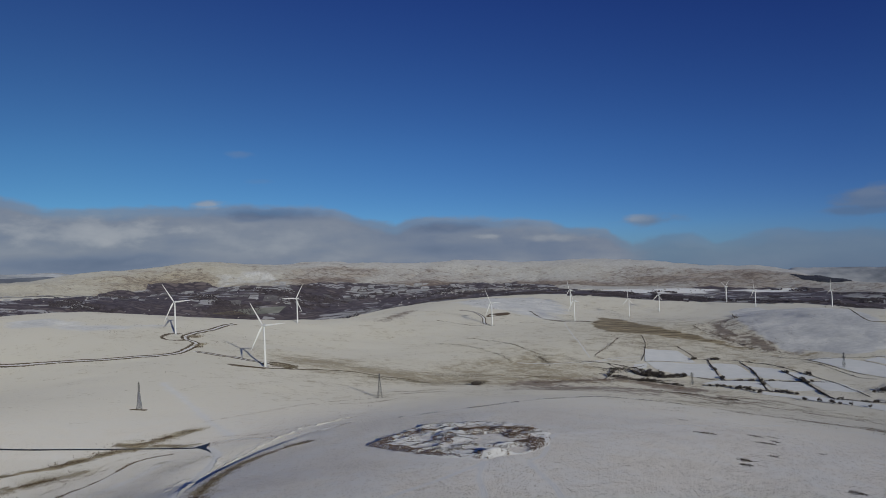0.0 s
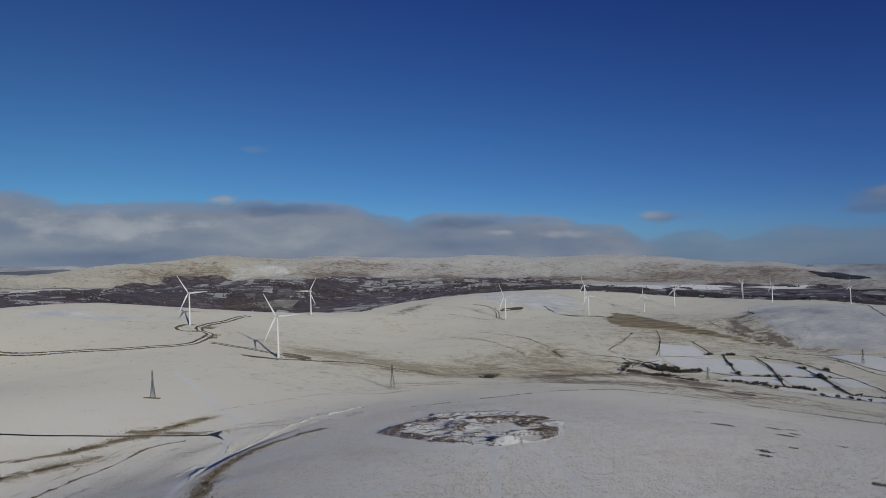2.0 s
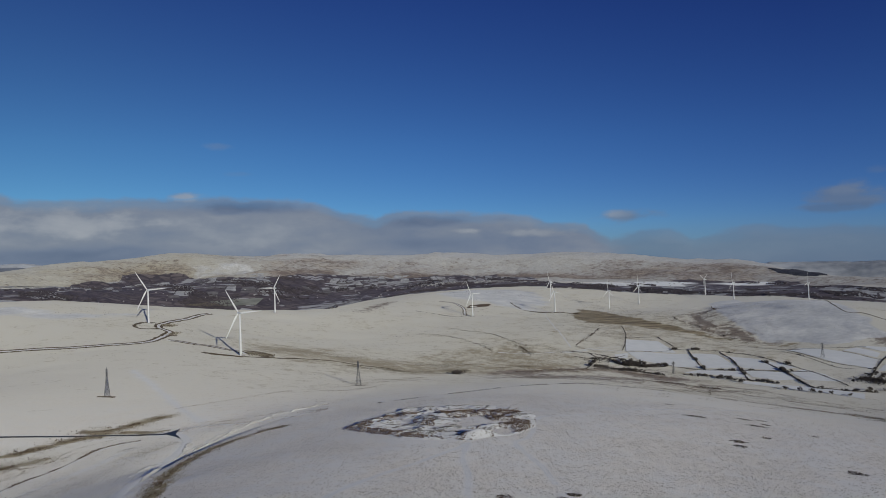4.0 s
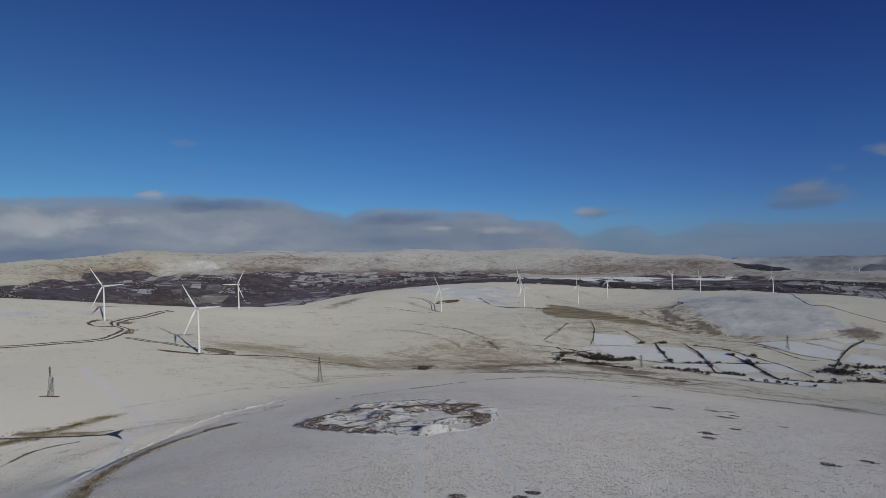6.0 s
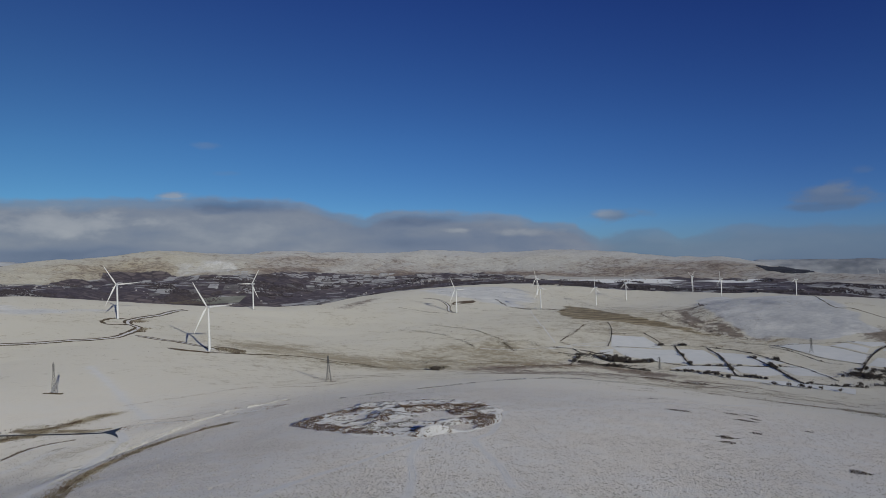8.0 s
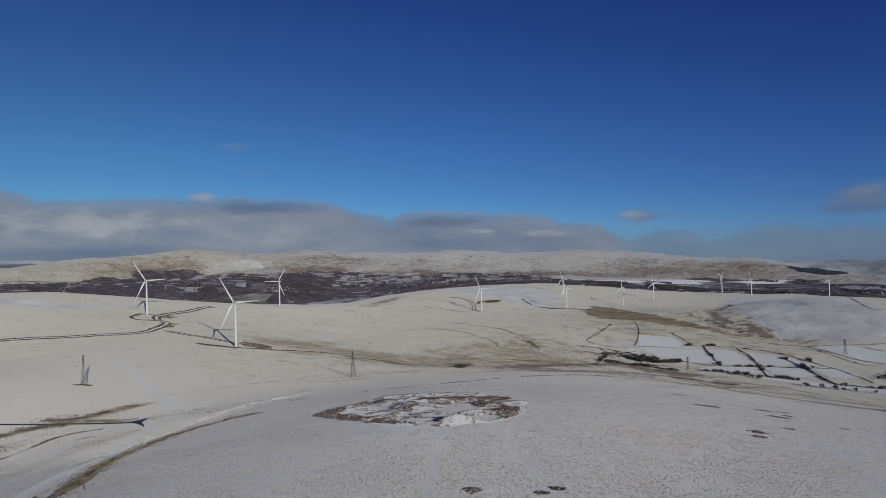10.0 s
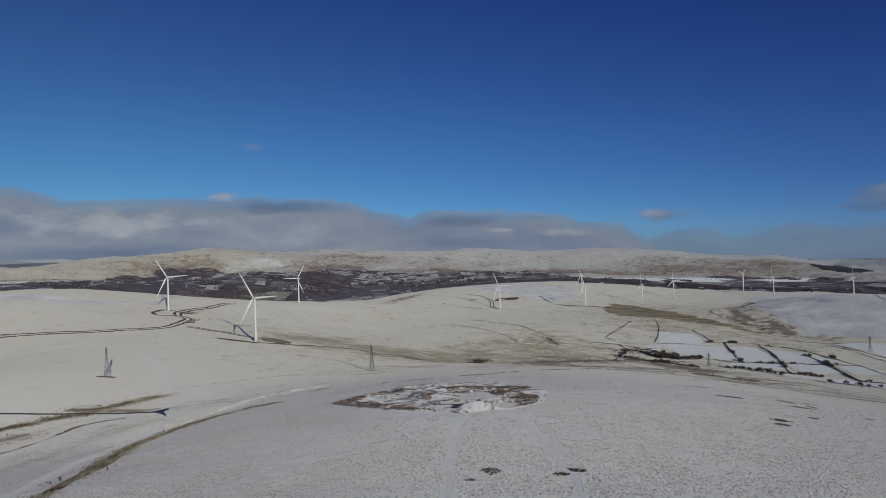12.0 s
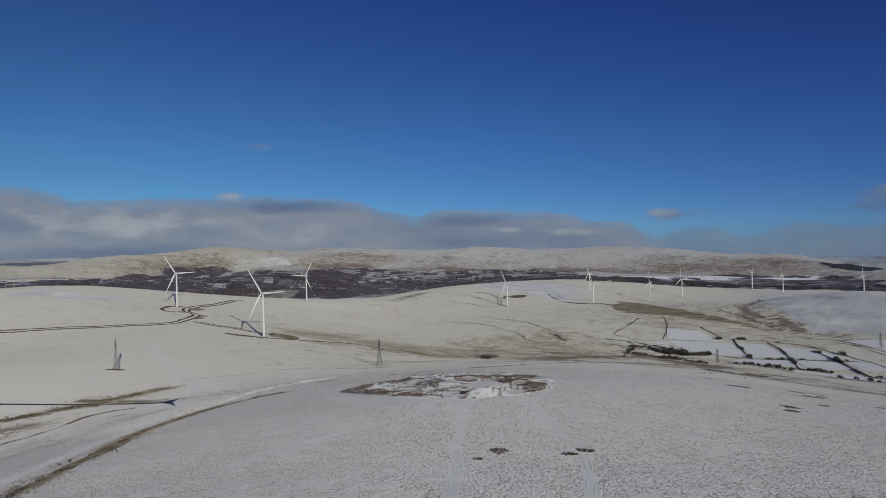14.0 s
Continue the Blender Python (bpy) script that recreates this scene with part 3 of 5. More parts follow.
BLUE_SHADE_HILL = [(1047, 2532), (930, 2200), (819, 1930), (795, 1780), (772, 1680), (764, 1600), (807, 1530), (852, 1478), (939, 1450), (1002, 1490), (1040, 1600), (1075, 1740), (1090, 1950), (1168, 2584)]
HILL_STREAKS = [[(840, 1960), (830, 1860), (800, 1780)], [(900, 2080), (870, 1920), (850, 1840)], [(815, 1760), (800, 1690), (778, 1640)], [(860, 1740), (845, 1690), (835, 1640)], [(770, 1950), (745, 1850), (735, 1760)], [(760, 1720), (752, 1650), (750, 1590)], [(960, 2200), (920, 2060), (900, 1960)]]
BROW_BELTS = [[(280, 1110), (347, 1094), (401, 1049), (464, 1017)], [(339, 1017), (442, 1005), (493, 918), (541, 854)], [(431, 1081), (504, 1048), (530, 971), (580, 916), (640, 850)], [(288, 695), (355, 716), (400, 670), (430, 610)]]
TREE_ROW = [(445, 1170), (456, 1166), (464, 1167), (469, 1167), (475, 1159), (482, 1151), (486, 1152), (490, 1152), (496, 1143), (499, 1140), (503, 1134), (507, 1121), (556, 1075), (574, 1067), (586, 1052), (593, 1043), (607, 1039), (627, 1025)]
CLEAN_WEST = [(-850, 1330), (-707, 1356), (-646, 1400), (-616, 1491), (-583, 1463), (-603, 1345), (-657, 1265), (-800, 1240)]
CLEAN_TOP = [(13, 2583), (151, 2847), (371, 2939), (466, 2789), (478, 2495), (360, 2161), (277, 2194), (197, 2300), (106, 2326)]
CLEAN_FELL = [(-1407, 4063), (-1335, 4134), (-1208, 4185), (-1047, 4198), (-949, 4112), (-929, 3962), (-990, 3855), (-1131, 3917), (-1209, 3881), (-1314, 3972)]
BARE_MOOR = [(422, 2034), (470, 2200), (540, 2400), (603, 2341), (588, 2027), (631, 1870), (669, 1775), (708, 1660), (751, 1575), (800, 1530), (860, 1490), (800, 1500), (725, 1570), (668, 1660), (605, 1750), (529, 1790), (466, 1830), (418, 1850)]
SCRUB_SLOPE = [(796, 2194), (879, 2141), (804, 1842), (789, 1654), (843, 1590), (803, 1533), (750, 1595), (712, 1670), (699, 1786)]
FARM_HEDGES = [[(344, 1301), (353, 1258), (387, 1245)], [(275, 1369), (316, 1355), (349, 1322), (374, 1302)], [(304, 1418), (339, 1381), (373, 1369)], [(316, 1355), (322, 1316), (344, 1301)], [(297, 1235), (328, 1221), (363, 1205), (401, 1171)], [(279, 1315), (317, 1297), (355, 1318), (384, 1344)], [(278, 1266), (323, 1277)], [(276, 1211), (307, 1275), (335, 1325)]]
FARM_COPSE = [(389, 1331), (374, 1277), (387, 1245), (375, 1253)]
FARM_FIELD = [(366, 1352), (397, 1365), (383, 1325), (356, 1308)]
TINY_TURBINES = [(2286, 3318), (2305, 3291)]
SCRUB_A = [(57, 1675), (125, 1609), (166, 1505), (200, 1420), (238, 1425), (263, 1355)]
SCRUB_B = [(-16, 1614), (47, 1554), (102, 1458), (128, 1357)]
SCRUB_C = [(185, 1420), (195, 1370), (198, 1317)]
HOLLOW = [(146, 1163), (196, 1184), (257, 1200), (320, 1220), (401, 1139)]
STREAKS = [(66, 1209), (107, 1245), (155, 1229), (199, 1202), (253, 1182), (318, 1211)]
PATH_FARM = [(263, 1348), (303, 1373), (337, 1396), (365, 1393), (389, 1377)]
HEDGE_E2 = [(307, 1428), (366, 1551), (429, 1712)]
TRACK_MOOR4 = [(-80, 243), (-68, 253), (-52, 261)]
RUSH_LEFT3 = [(-335, 448), (-318, 462), (-300, 476), (-280, 490), (-266, 495)]
RUSH_LEFT4 = [(-298, 519), (-287, 531), (-281, 544), (-270, 556), (-254, 558)]
RUSH_LEFT5 = [(-267, 574), (-253, 582), (-242, 598), (-230, 622)]
RUSH_LEFT6 = [(-345, 497), (-330, 505), (-315, 513), (-302, 520), (-284, 535)]
MOOR_LINES = [[(-231, 658), (-213, 686), (-182, 733), (-164, 769), (-132, 811), (-94, 849)], [(-186, 581), (-160, 575), (-130, 590), (-105, 615), (-83, 640)], [(-150, 770), (-120, 790), (-90, 800), (-60, 850)], [(-90, 880), (-40, 920), (0, 960)], [(-110, 905), (-60, 950), (-10, 1010)]]
BANK_EDGE = [(-152, 447), (-146, 480), (-141, 512), (-132, 546), (-120, 580), (-107, 604), (-88, 640)]
BANK_LANE = [(-147, 367), (-152, 395), (-155, 425), (-158, 460), (-164, 492)]
BANK_LOW = [(-164, 385), (-168, 419), (-165, 436)]
SNOW_DITCH = [(-357, 861), (-271, 730), (-215, 635), (-186, 584)]
QUARRY_HEATHER = [[(2, 467), (17, 474), (40, 461), (56, 455), (55, 436), (44, 430), (41, 415), (29, 416), (19, 427), (9, 436)], [(37, 410), (45, 425), (55, 408), (52, 380), (45, 373), (40, 380), (35, 397)],
                  [(-46, 426), (-33, 416), (-22, 400), (-8, 382), (5, 368), (5, 363), (-11, 374), (-31, 393), (-43, 409)], [(-58, 420), (-54, 430), (-46, 436), (-39, 453), (-34, 431), (-42, 423)],
                  [(-39, 453), (-29, 466), (-18, 473), (-8, 472), (-8, 460), (-17, 456), (-28, 448)], [(-7, 414), (-2, 429), (3, 426), (1, 407)], [(-12, 439), (-9, 440), (-7, 421), (-11, 422)],
                  [(13, 373), (18, 372), (17, 356), (14, 357)], [(40, 369), (45, 370), (43, 360), (39, 358)]]
QUARRY_GRASS = [(6, 405), (13, 406), (16, 393), (12, 383), (7, 390)]


def along(points, gap):
    """Even places along a line that bends softly through the points."""
    p = np.array(points, float)
    if len(p) > 2:
        q = [p[0]]
        for i in range(len(p) - 1):
            a, b, c, d = p[max(i - 1, 0)], p[i], p[i + 1], p[min(i + 2, len(p) - 1)]
            for s in np.linspace(0, 1, 9)[1:]:
                q.append(0.5 * (2 * b + (c - a) * s + (2 * a - 5 * b + 4 * c - d) * s * s + (3 * b - a - 3 * c + d) * s ** 3))
        p = np.array(q)
    d = np.concatenate([[0], np.cumsum(np.hypot(*np.diff(p, axis=0).T))])
    s = np.arange(0, d[-1] + gap * 0.5, gap)
    return np.stack([np.interp(s, d, p[:, 0]), np.interp(s, d, p[:, 1])], 1)


def inside(x, y, points):
    """1 inside an outline, 0 outside."""
    odd = np.zeros(np.shape(x), bool)
    p = list(points)
    for (ax, ay), (bx, by) in zip(p, p[1:] + p[:1]):
        hit = ((ay > y) != (by > y)) & (x < (bx - ax) * (y - ay) / ((by - ay) or 1e-9) + ax)
        odd ^= hit
    return odd.astype(float)


# upper edge of the dark valley: bearing and reach
VALLEY_EDGE = [(-40, 3560), (-28.3, 3640), (-27.2, 4020), (-26.7, 4190), (-23.5, 4190), (-23.3, 4275), (-21.6, 4280), (-18.9, 4245), (-18.3, 4135), (-17.3, 4020),
               (-13.2, 3905), (-10.2, 4040), (-8.9, 4045), (-7.1, 4090), (-4.4, 4050), (-2.1, 3970), (0.2, 4035), (2.6, 4150), (6.3, 4125), (8.6, 4010), (11.0, 3480),
               (14.1, 3400), (16.8, 3640), (21.1, 4080), (22.8, 4040), (27.6, 4040), (28.8, 3900), (30.2, 3740), (33.0, 3650), (40.0, 3720)]
VALLEY_BEARING, VALLEY_REACH = zip(*VALLEY_EDGE)


def offset(points, by):
    p = np.array(points, float)
    d = np.gradient(p, axis=0)
    d /= np.hypot(d[:, 0], d[:, 1])[:, None]
    return [tuple(q) for q in p + np.stack([-d[:, 1], d[:, 0]], 1) * by]


def soft_inside(x, y, points, width):
    """1 inside an outline, 0 outside, with a gradual edge."""
    d = apart(x, y, points + points[:1]) * (2 * inside(x, y, points) - 1)
    return step(-width, width, d)


def ground():
    inner = np.geomspace(4, 70, 14)[:-1]
    main = np.concatenate([np.geomspace(70, 3400, 500)[:-1], np.linspace(3400, 5100, 110)])
    outer = np.array([6500, 9000, 13000, 20000.0])
    rad = np.concatenate([inner, main, outer])
    front = np.arange(-46, 46.01, 0.14)
    back_half = np.arange(50, 311, 4.0)
    ang = np.radians(np.concatenate([front, back_half]))
    R, A = np.meshgrid(rad, ang, indexing="ij")
    X, Y = (R * np.sin(A)).ravel(), (R * np.cos(A)).ravel()
    Z = ground_z(X, Y)
    n, k = len(ang), len(rad)
    i = np.arange((k - 1) * n).reshape(k - 1, n)
    j = np.roll(i, -1, axis=1)
    faces = np.stack([i, i + n, j + n, j], -1).reshape(-1, 4)
    verts = np.concatenate([np.stack([X, Y, Z], 1), [[0, 0, gz(0, 0)]]])
    me = bpy.data.meshes.new("ground")
    tris = [(k * n, a, (a + 1) % n) for a in range(n)]
    me.from_pydata(verts.tolist(), [], faces.tolist() + tris)
    me.shade_smooth()
    me.materials.append(MOOR)
    x, y = verts[:, 0], verts[:, 1]
    r = np.hypot(x, y)
    zn = value_noise(x, y, 160, 21, 3)
    zones = {}
    west_side = step(-150, -118, x) * (y < 540) + (y >= 540)
    zones["tussock"] = 1 - 0.85 * step(420, 900, r) - 0.15 * step(900, 1200, r)
    zones["tussock"] = zones["tussock"] * (0.6 + 0.4 * west_side)
    warm = step(620, 900, r) * (1 - step(3000, 3300, r))
    zones["grass"] = np.clip(0.26 * warm + 0.12 * zn * warm
                             + 0.6 * np.exp(-apart(x, y, STRAW_SLOPE) ** 2 / 2 / 95 ** 2) * (0.7 + 0.7 * zn)
                             + 0.28 * np.exp(-((x - 560) / 330) ** 2 - ((y - 1700) / 420) ** 2) + 0.15 * np.exp(-apart(x, y, BELT_ROW) ** 2 / 2 / 60 ** 2)
                             - 0.4 * np.exp(-((x - 1230) / 260) ** 2 - ((y - 2250) / 420) ** 2), 0, 1)
    bearing = np.degrees(np.arctan2(x, np.maximum(y, 1)))
    top = np.interp(bearing, VALLEY_BEARING, VALLEY_REACH)
    heath_shade = np.zeros(len(x))
    heath_shade += 0.25 * soft_inside(x + 25 * zn, y + 60 * zn, SCRUB_SLOPE, 40) + sum(0.55 * np.exp(-(apart(x + 8 * zn, y, q) / 9) ** 2) for q in HILL_STREAKS)
    heath_shade += sum(0.36 * np.exp(-(apart(x + 5 * zn, y + 14 * zn, q) / 14) ** 2) for q in BROW_BELTS)
    heath_shade += 0.15 * np.exp(-apart(x, y, HILL_E_FOOT) ** 2 / 2 / 55 ** 2) + 0.9 * np.exp(-((x - FOOT_PATCH[0]) / 45) ** 2 - ((y - FOOT_PATCH[1]) / 75) ** 2) + 0.34 * np.exp(-apart(x, y, GULLY) ** 2 / 2 / 22 ** 2)
    spread = 1 + 0.5 * zn

    def patch(b0, r0, wide, deep_by, amount):
        return amount * np.exp(-((bearing - b0) / wide) ** 2 - ((r - r0) / deep_by) ** 2) * spread
    # the patch at -8.4 paints the shadow beside the scree; others are bare grass
    zones["scour_shade"] = np.clip(0.30 + 0.22 * np.exp(-np.clip(r - top, 0, 900) / 130) + patch(-11.2, 4110, 2.0, 120, 0.65) + patch(-8.4, 4150, 0.8, 70, 0.6)
                             + patch(-1.0, 4080, 2.6, 110, 0.5) + patch(10.5, 4060, 4.5, 100, 0.6) + patch(18.0, 4200, 5.0, 160, 0.35) + patch(-23.0, 4330, 3.0, 90, 0.22)
                             + patch(-19.5, 4290, 2.2, 60, 0.15) + patch(-7.0, 4330, 6.0, 60, 0.25) + patch(34.0, 4000, 7.0, 420, 0.12) + patch(24.0, 4350, 4.0, 150, 0.3)
                             - 0.42 * step(4400, 4530, r) * step(-9, -2, bearing), 0, 1)
    # warm light on the western range, painted as creamier snow and grass
    zones["cream_light"] = np.clip(0.25 + 0.75 * (1 - step(-19, -10, bearing)) + 0.15 * zn - 0.2 * step(4380, 4520, r), 0, 1)
    # shade of the slope below the fields, painted as brown
    heath_shade += 0.17 * np.exp(-((x - 450) / 300) ** 2 - ((y - 1090) / 120) ** 2)
    soft_x, soft_y = x + 14 * value_noise(x, y, 45, 51, 2), y + 45 * value_noise(x, y, 60, 53, 2)
    # shade of the hollow beyond the brow, also painted as brown
    heath_shade += 0.50 * np.exp(-((bearing - 11) / 8) ** 4 - ((r - 1050) / 120) ** 4)
    heath_shade += 0.6 * np.exp(-(apart(x, y, HOLLOW) / 34) ** 2)
    zones["bare"] = soft_inside(soft_x, soft_y, BARE_MOOR, 40) + np.maximum.reduce([0.74 * np.exp(-(apart(x + 4 * value_noise(x, y, 11, 47, 2), y + 9 * value_noise(x, y, 13, 49, 2), line) / wide) ** 2) for line, wide in ((RUSH_BELT, 5.0), (RUSH_LEFT2, 8), (RUSH_LEFT3, 15), (RUSH_LEFT4, 14), (RUSH_LEFT5, 15), (RUSH_LEFT6, 5))]) + 0.62 * np.exp(-(apart(x, y, STREAKS) / 32) ** 2)
    # the east hill's blue shaded flank is coloured together with the smooth snow
    zones["clean_shade"] = np.maximum(soft_inside(soft_x, soft_y, BLUE_SHADE_HILL, 32), 0.54 * soft_inside(x + 40 * zn, y + 80 * zn, CLEAN_FELL, 60))
    zones["clean_shade"] = np.maximum(zones["clean_shade"], 0.75 * np.maximum(soft_inside(soft_x, soft_y, CLEAN_WEST, 50), soft_inside(soft_x, soft_y, CLEAN_TOP, 80)))
    heath_shade += 0.55 * np.exp(-(apart(x, y, [(-175, 1960), (-155, 2090), (-125, 2330)]) / 40) ** 2)
    zones["drift"] = np.clip(sum(amount * np.exp(-(apart(x, y, line) / (wide * (1 + 0.7 * value_noise(x, y, 9, 57, 2)))) ** 2)
                                 for line, wide, amount in ((TRACK_MOOR1, 1.7, 0.9), (TRACK_MOOR3[:5], 2.0, 1.0), (TRACK_MOOR3[5:], 1.5, 0.8), (TRACK_MOOR2, 1.5, 1.0), (TRACK_MOOR4, 1.3, 1.0), ([(136, 481), (213, 533), (291, 605), (340, 612), (399, 634)], 1.6, 0.9), (offset(DITCH, -30), 4.5, 0.75), (offset(DITCH, -2.5), 1.5, 0.9), (LANE_SNOW, 4.5, 0.9), (SNOW_DITCH, 5.0, 0.8))), 0, 1)
    zones["heath_shade"] = np.clip(heath_shade, 0, 1)
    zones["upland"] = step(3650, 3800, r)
    edge = 3080 + 90 * value_noise(x, y, 300, 31, 2)
    top = top + 70 * value_noise(x, y, 150, 33, 4)
    zones["wood"] = step(edge - 30, edge + 30, r) * (1 - step(top - 60, top + 60, r))
    zones["pasture"] = np.maximum(*(soft_inside(bearing * 60, r + 40 * value_noise(x, y, 120, 35, 3), [(b * 60, q) for b, q in outline], 22) for outline in
                                    ([(12.4, 3300), (15.3, 3210), (21.0, 3530), (21.8, 3880), (17.0, 3790), (12.6, 3480)], [(22.6, 3800), (27.7, 3880), (27.8, 4010), (22.9, 3960)])))
    zones["pasture"] = zones["pasture"] * step(-0.55, -0.35, value_noise(x, y, 130, 37, 2))
    for key, value in zones.items():
        me.attributes.new(key, "FLOAT", "POINT").data.foreach_set("value", value.astype(np.float32))
    return tagged(new("ground", me), "moorland hills under thin snow with dead grass showing through", "ground", kind="structure")


ground()


def ribbon(name, points, width, mat, label, category="track", lift=0.25, gap=3.0, ragged=0.3, kind="structure", seed=3, jump=0.0):
    """A strip that lies on the ground along a line."""
    p = along(points, gap)
    d = np.gradient(p, axis=0)
    d /= np.maximum(np.hypot(d[:, 0], d[:, 1])[:, None], 1e-6)
    side = np.stack([-d[:, 1], d[:, 0]], 1)
    rows = []
    for k, s in enumerate((-1, -0.35, 0.35, 1)):
        w = width / 2 * (1 + ragged * value_noise(np.arange(len(p)) * 3.1, np.full(len(p), 17.0 * k), 7, seed + k, 2))
        q = p + side * (s * w)[:, None]
        rows.append(np.column_stack([q, ground_z(q[:, 0], q[:, 1]) + lift * (1 if abs(s) < 1 else 0.1)]))
    verts = np.stack(rows, 1).reshape(-1, 3)
    faces = []
    keep = value_noise(np.arange(len(p)) * gap, np.zeros(len(p)), 14, seed + 40, 2)
    for i in range(len(p) - 1):
        if keep[i] < jump - 1:
            continue
        for k in range(3):
            a = i * 4 + k
            faces.append((a, a + 1, a + 5, a + 4))
    me = mesh_of(name, verts, faces, [mat], True)
    return tagged(new(name, me), label, category, kind=kind)


# access roads of the wind farm: snow between two dark verges
for k, line in enumerate((ROAD_WEST, ROAD_NORTH, ROAD_LINK, TRACK_D)):
    ribbon("road", line, 6.0, PACKED, "gravel wind farm road covered with packed snow", "road", 0.3)
    for s in (-1, 1):
        ribbon("verge", offset(line, s * (4.2 if line is TRACK_D else 5.4)), 3.0 if line is TRACK_D else 5.6, VERGE, "dark strip of dead grass beside the snowy road", "verge", 0.5, seed=7 + k + s, ragged=0.9, jump=0.16, gap=2.0)
ribbon("verge", PAD_LOOP, 8, VERGE, "dark dead grass round the snowy turbine pad", "verge", 0.5, ragged=1.0, gap=2.0)
ribbon("verge", VERGE_PAD_B, 9, VERGE, "bare brown earth beside the turbine pad", "verge", 0.5, ragged=0.8)
ribbon("verge", VERGE_PAD_B2, 12, VERGE, "bare brown earth beside the turbine pad", "verge", 0.5, ragged=0.8)

ribbon("verge", VERGE_LONG, 5, VERGE, "dark strip of dead grass along the foot of a snowy slope", "verge", 0.5, ragged=0.9, jump=0.3)

# lane below, cleared of snow, and its snowy continuation
ribbon("road", LANE, 3.6, ASPHALT, "narrow wet asphalt lane cleared of snow", "road", 0.35, ragged=0.15)
def flat_patch(name, outline, mat, label, category, lift=0.35):
    """A small flat piece of ground cover."""
    c = np.mean(outline, axis=0)
    rim = np.concatenate([along([a, b], 4.0)[:-1] for a, b in zip(outline, outline[1:] + outline[:1])])
    rim = rim + np.stack([value_noise(rim[:, 0], rim[:, 1], 9, 5, 2), value_noise(rim[:, 0], rim[:, 1], 9, 6, 2)], 1) * 1.2
    pts = np.concatenate([[c], rim])
    verts = np.column_stack([pts, ground_z(pts[:, 0], pts[:, 1]) + lift])
    n = len(rim)
    return tagged(new(name, mesh_of(name, verts, [(0, 1 + k, 1 + (k + 1) % n) for k in range(n)], [mat])), label, category, kind="structure")


def field(outline, mat=None, lift=0.45, label="smooth snow-covered pasture enclosed by hedges", fine=17):
    """A snowy field with straight edges, laid over the moor."""
    rim = []
    for a, b in zip(outline, outline[1:] + outline[:1]):
        rim += [np.array(a) + (np.array(b) - np.array(a)) * s for s in np.linspace(0, 1, fine)[:-1]]
    rim = np.array(rim, float)
    c = rim.mean(axis=0)
    rings = [c + (rim - c) * s for s in np.linspace(0.06, 1, max(fine - 3, 5))]
    p = np.concatenate(rings)
    n = len(rim)
    faces = [(k * n + i, k * n + (i + 1) % n, (k + 1) * n + (i + 1) % n, (k + 1) * n + i) for k in range(len(rings) - 1) for i in range(n)]
    p = np.concatenate([p, [c]])
    faces += [(len(p) - 1, (i + 1) % n, i) for i in range(n)]
    me = mesh_of("field", np.column_stack([p, ground_z(p[:, 0], p[:, 1]) + lift]), faces, [mat or FIELD], True)
    return tagged(new("field", me), label, "field", kind="structure")


for outline in PASTURES:
    field(outline)
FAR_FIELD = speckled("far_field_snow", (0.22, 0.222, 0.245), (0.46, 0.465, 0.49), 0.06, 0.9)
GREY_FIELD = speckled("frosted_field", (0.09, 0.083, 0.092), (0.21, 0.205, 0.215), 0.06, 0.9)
far_rng = np.random.default_rng(19)


def patchwork(b0, b1, r0, r1, across, deep_by, snowy, grey):
    """A net of small fields between two bearings and two reaches; some under snow, some grey, the rest left as woods."""
    across, deep_by = max(2, round(across * 0.7)), round(deep_by * 1.5)
    gap = 0.13
    B, Q = np.meshgrid(np.linspace(b0, b1, across + 1), np.linspace(r0, r1, deep_by + 1))
    B = B + far_rng.uniform(-0.3, 0.3, B.shape) * (b1 - b0) / across + (Q - r0) * 0.0012 * far_rng.normal(0, 1)
    Q = Q + far_rng.uniform(-0.33, 0.33, Q.shape) * (r1 - r0) / deep_by
    X, Y = Q * np.sin(np.radians(B)), Q * np.cos(np.radians(B))
    for i in range(deep_by):
        for j in range(across):
            luck = far_rng.random()
            if luck > snowy + grey:
                continue
            c = np.array([(X[k], Y[k]) for k in ((i, j), (i, j + 1), (i + 1, j + 1), (i + 1, j))])
            c = c + (c.mean(axis=0) - c) * gap
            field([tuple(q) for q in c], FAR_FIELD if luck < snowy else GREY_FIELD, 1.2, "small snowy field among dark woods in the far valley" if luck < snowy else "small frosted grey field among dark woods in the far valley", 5)


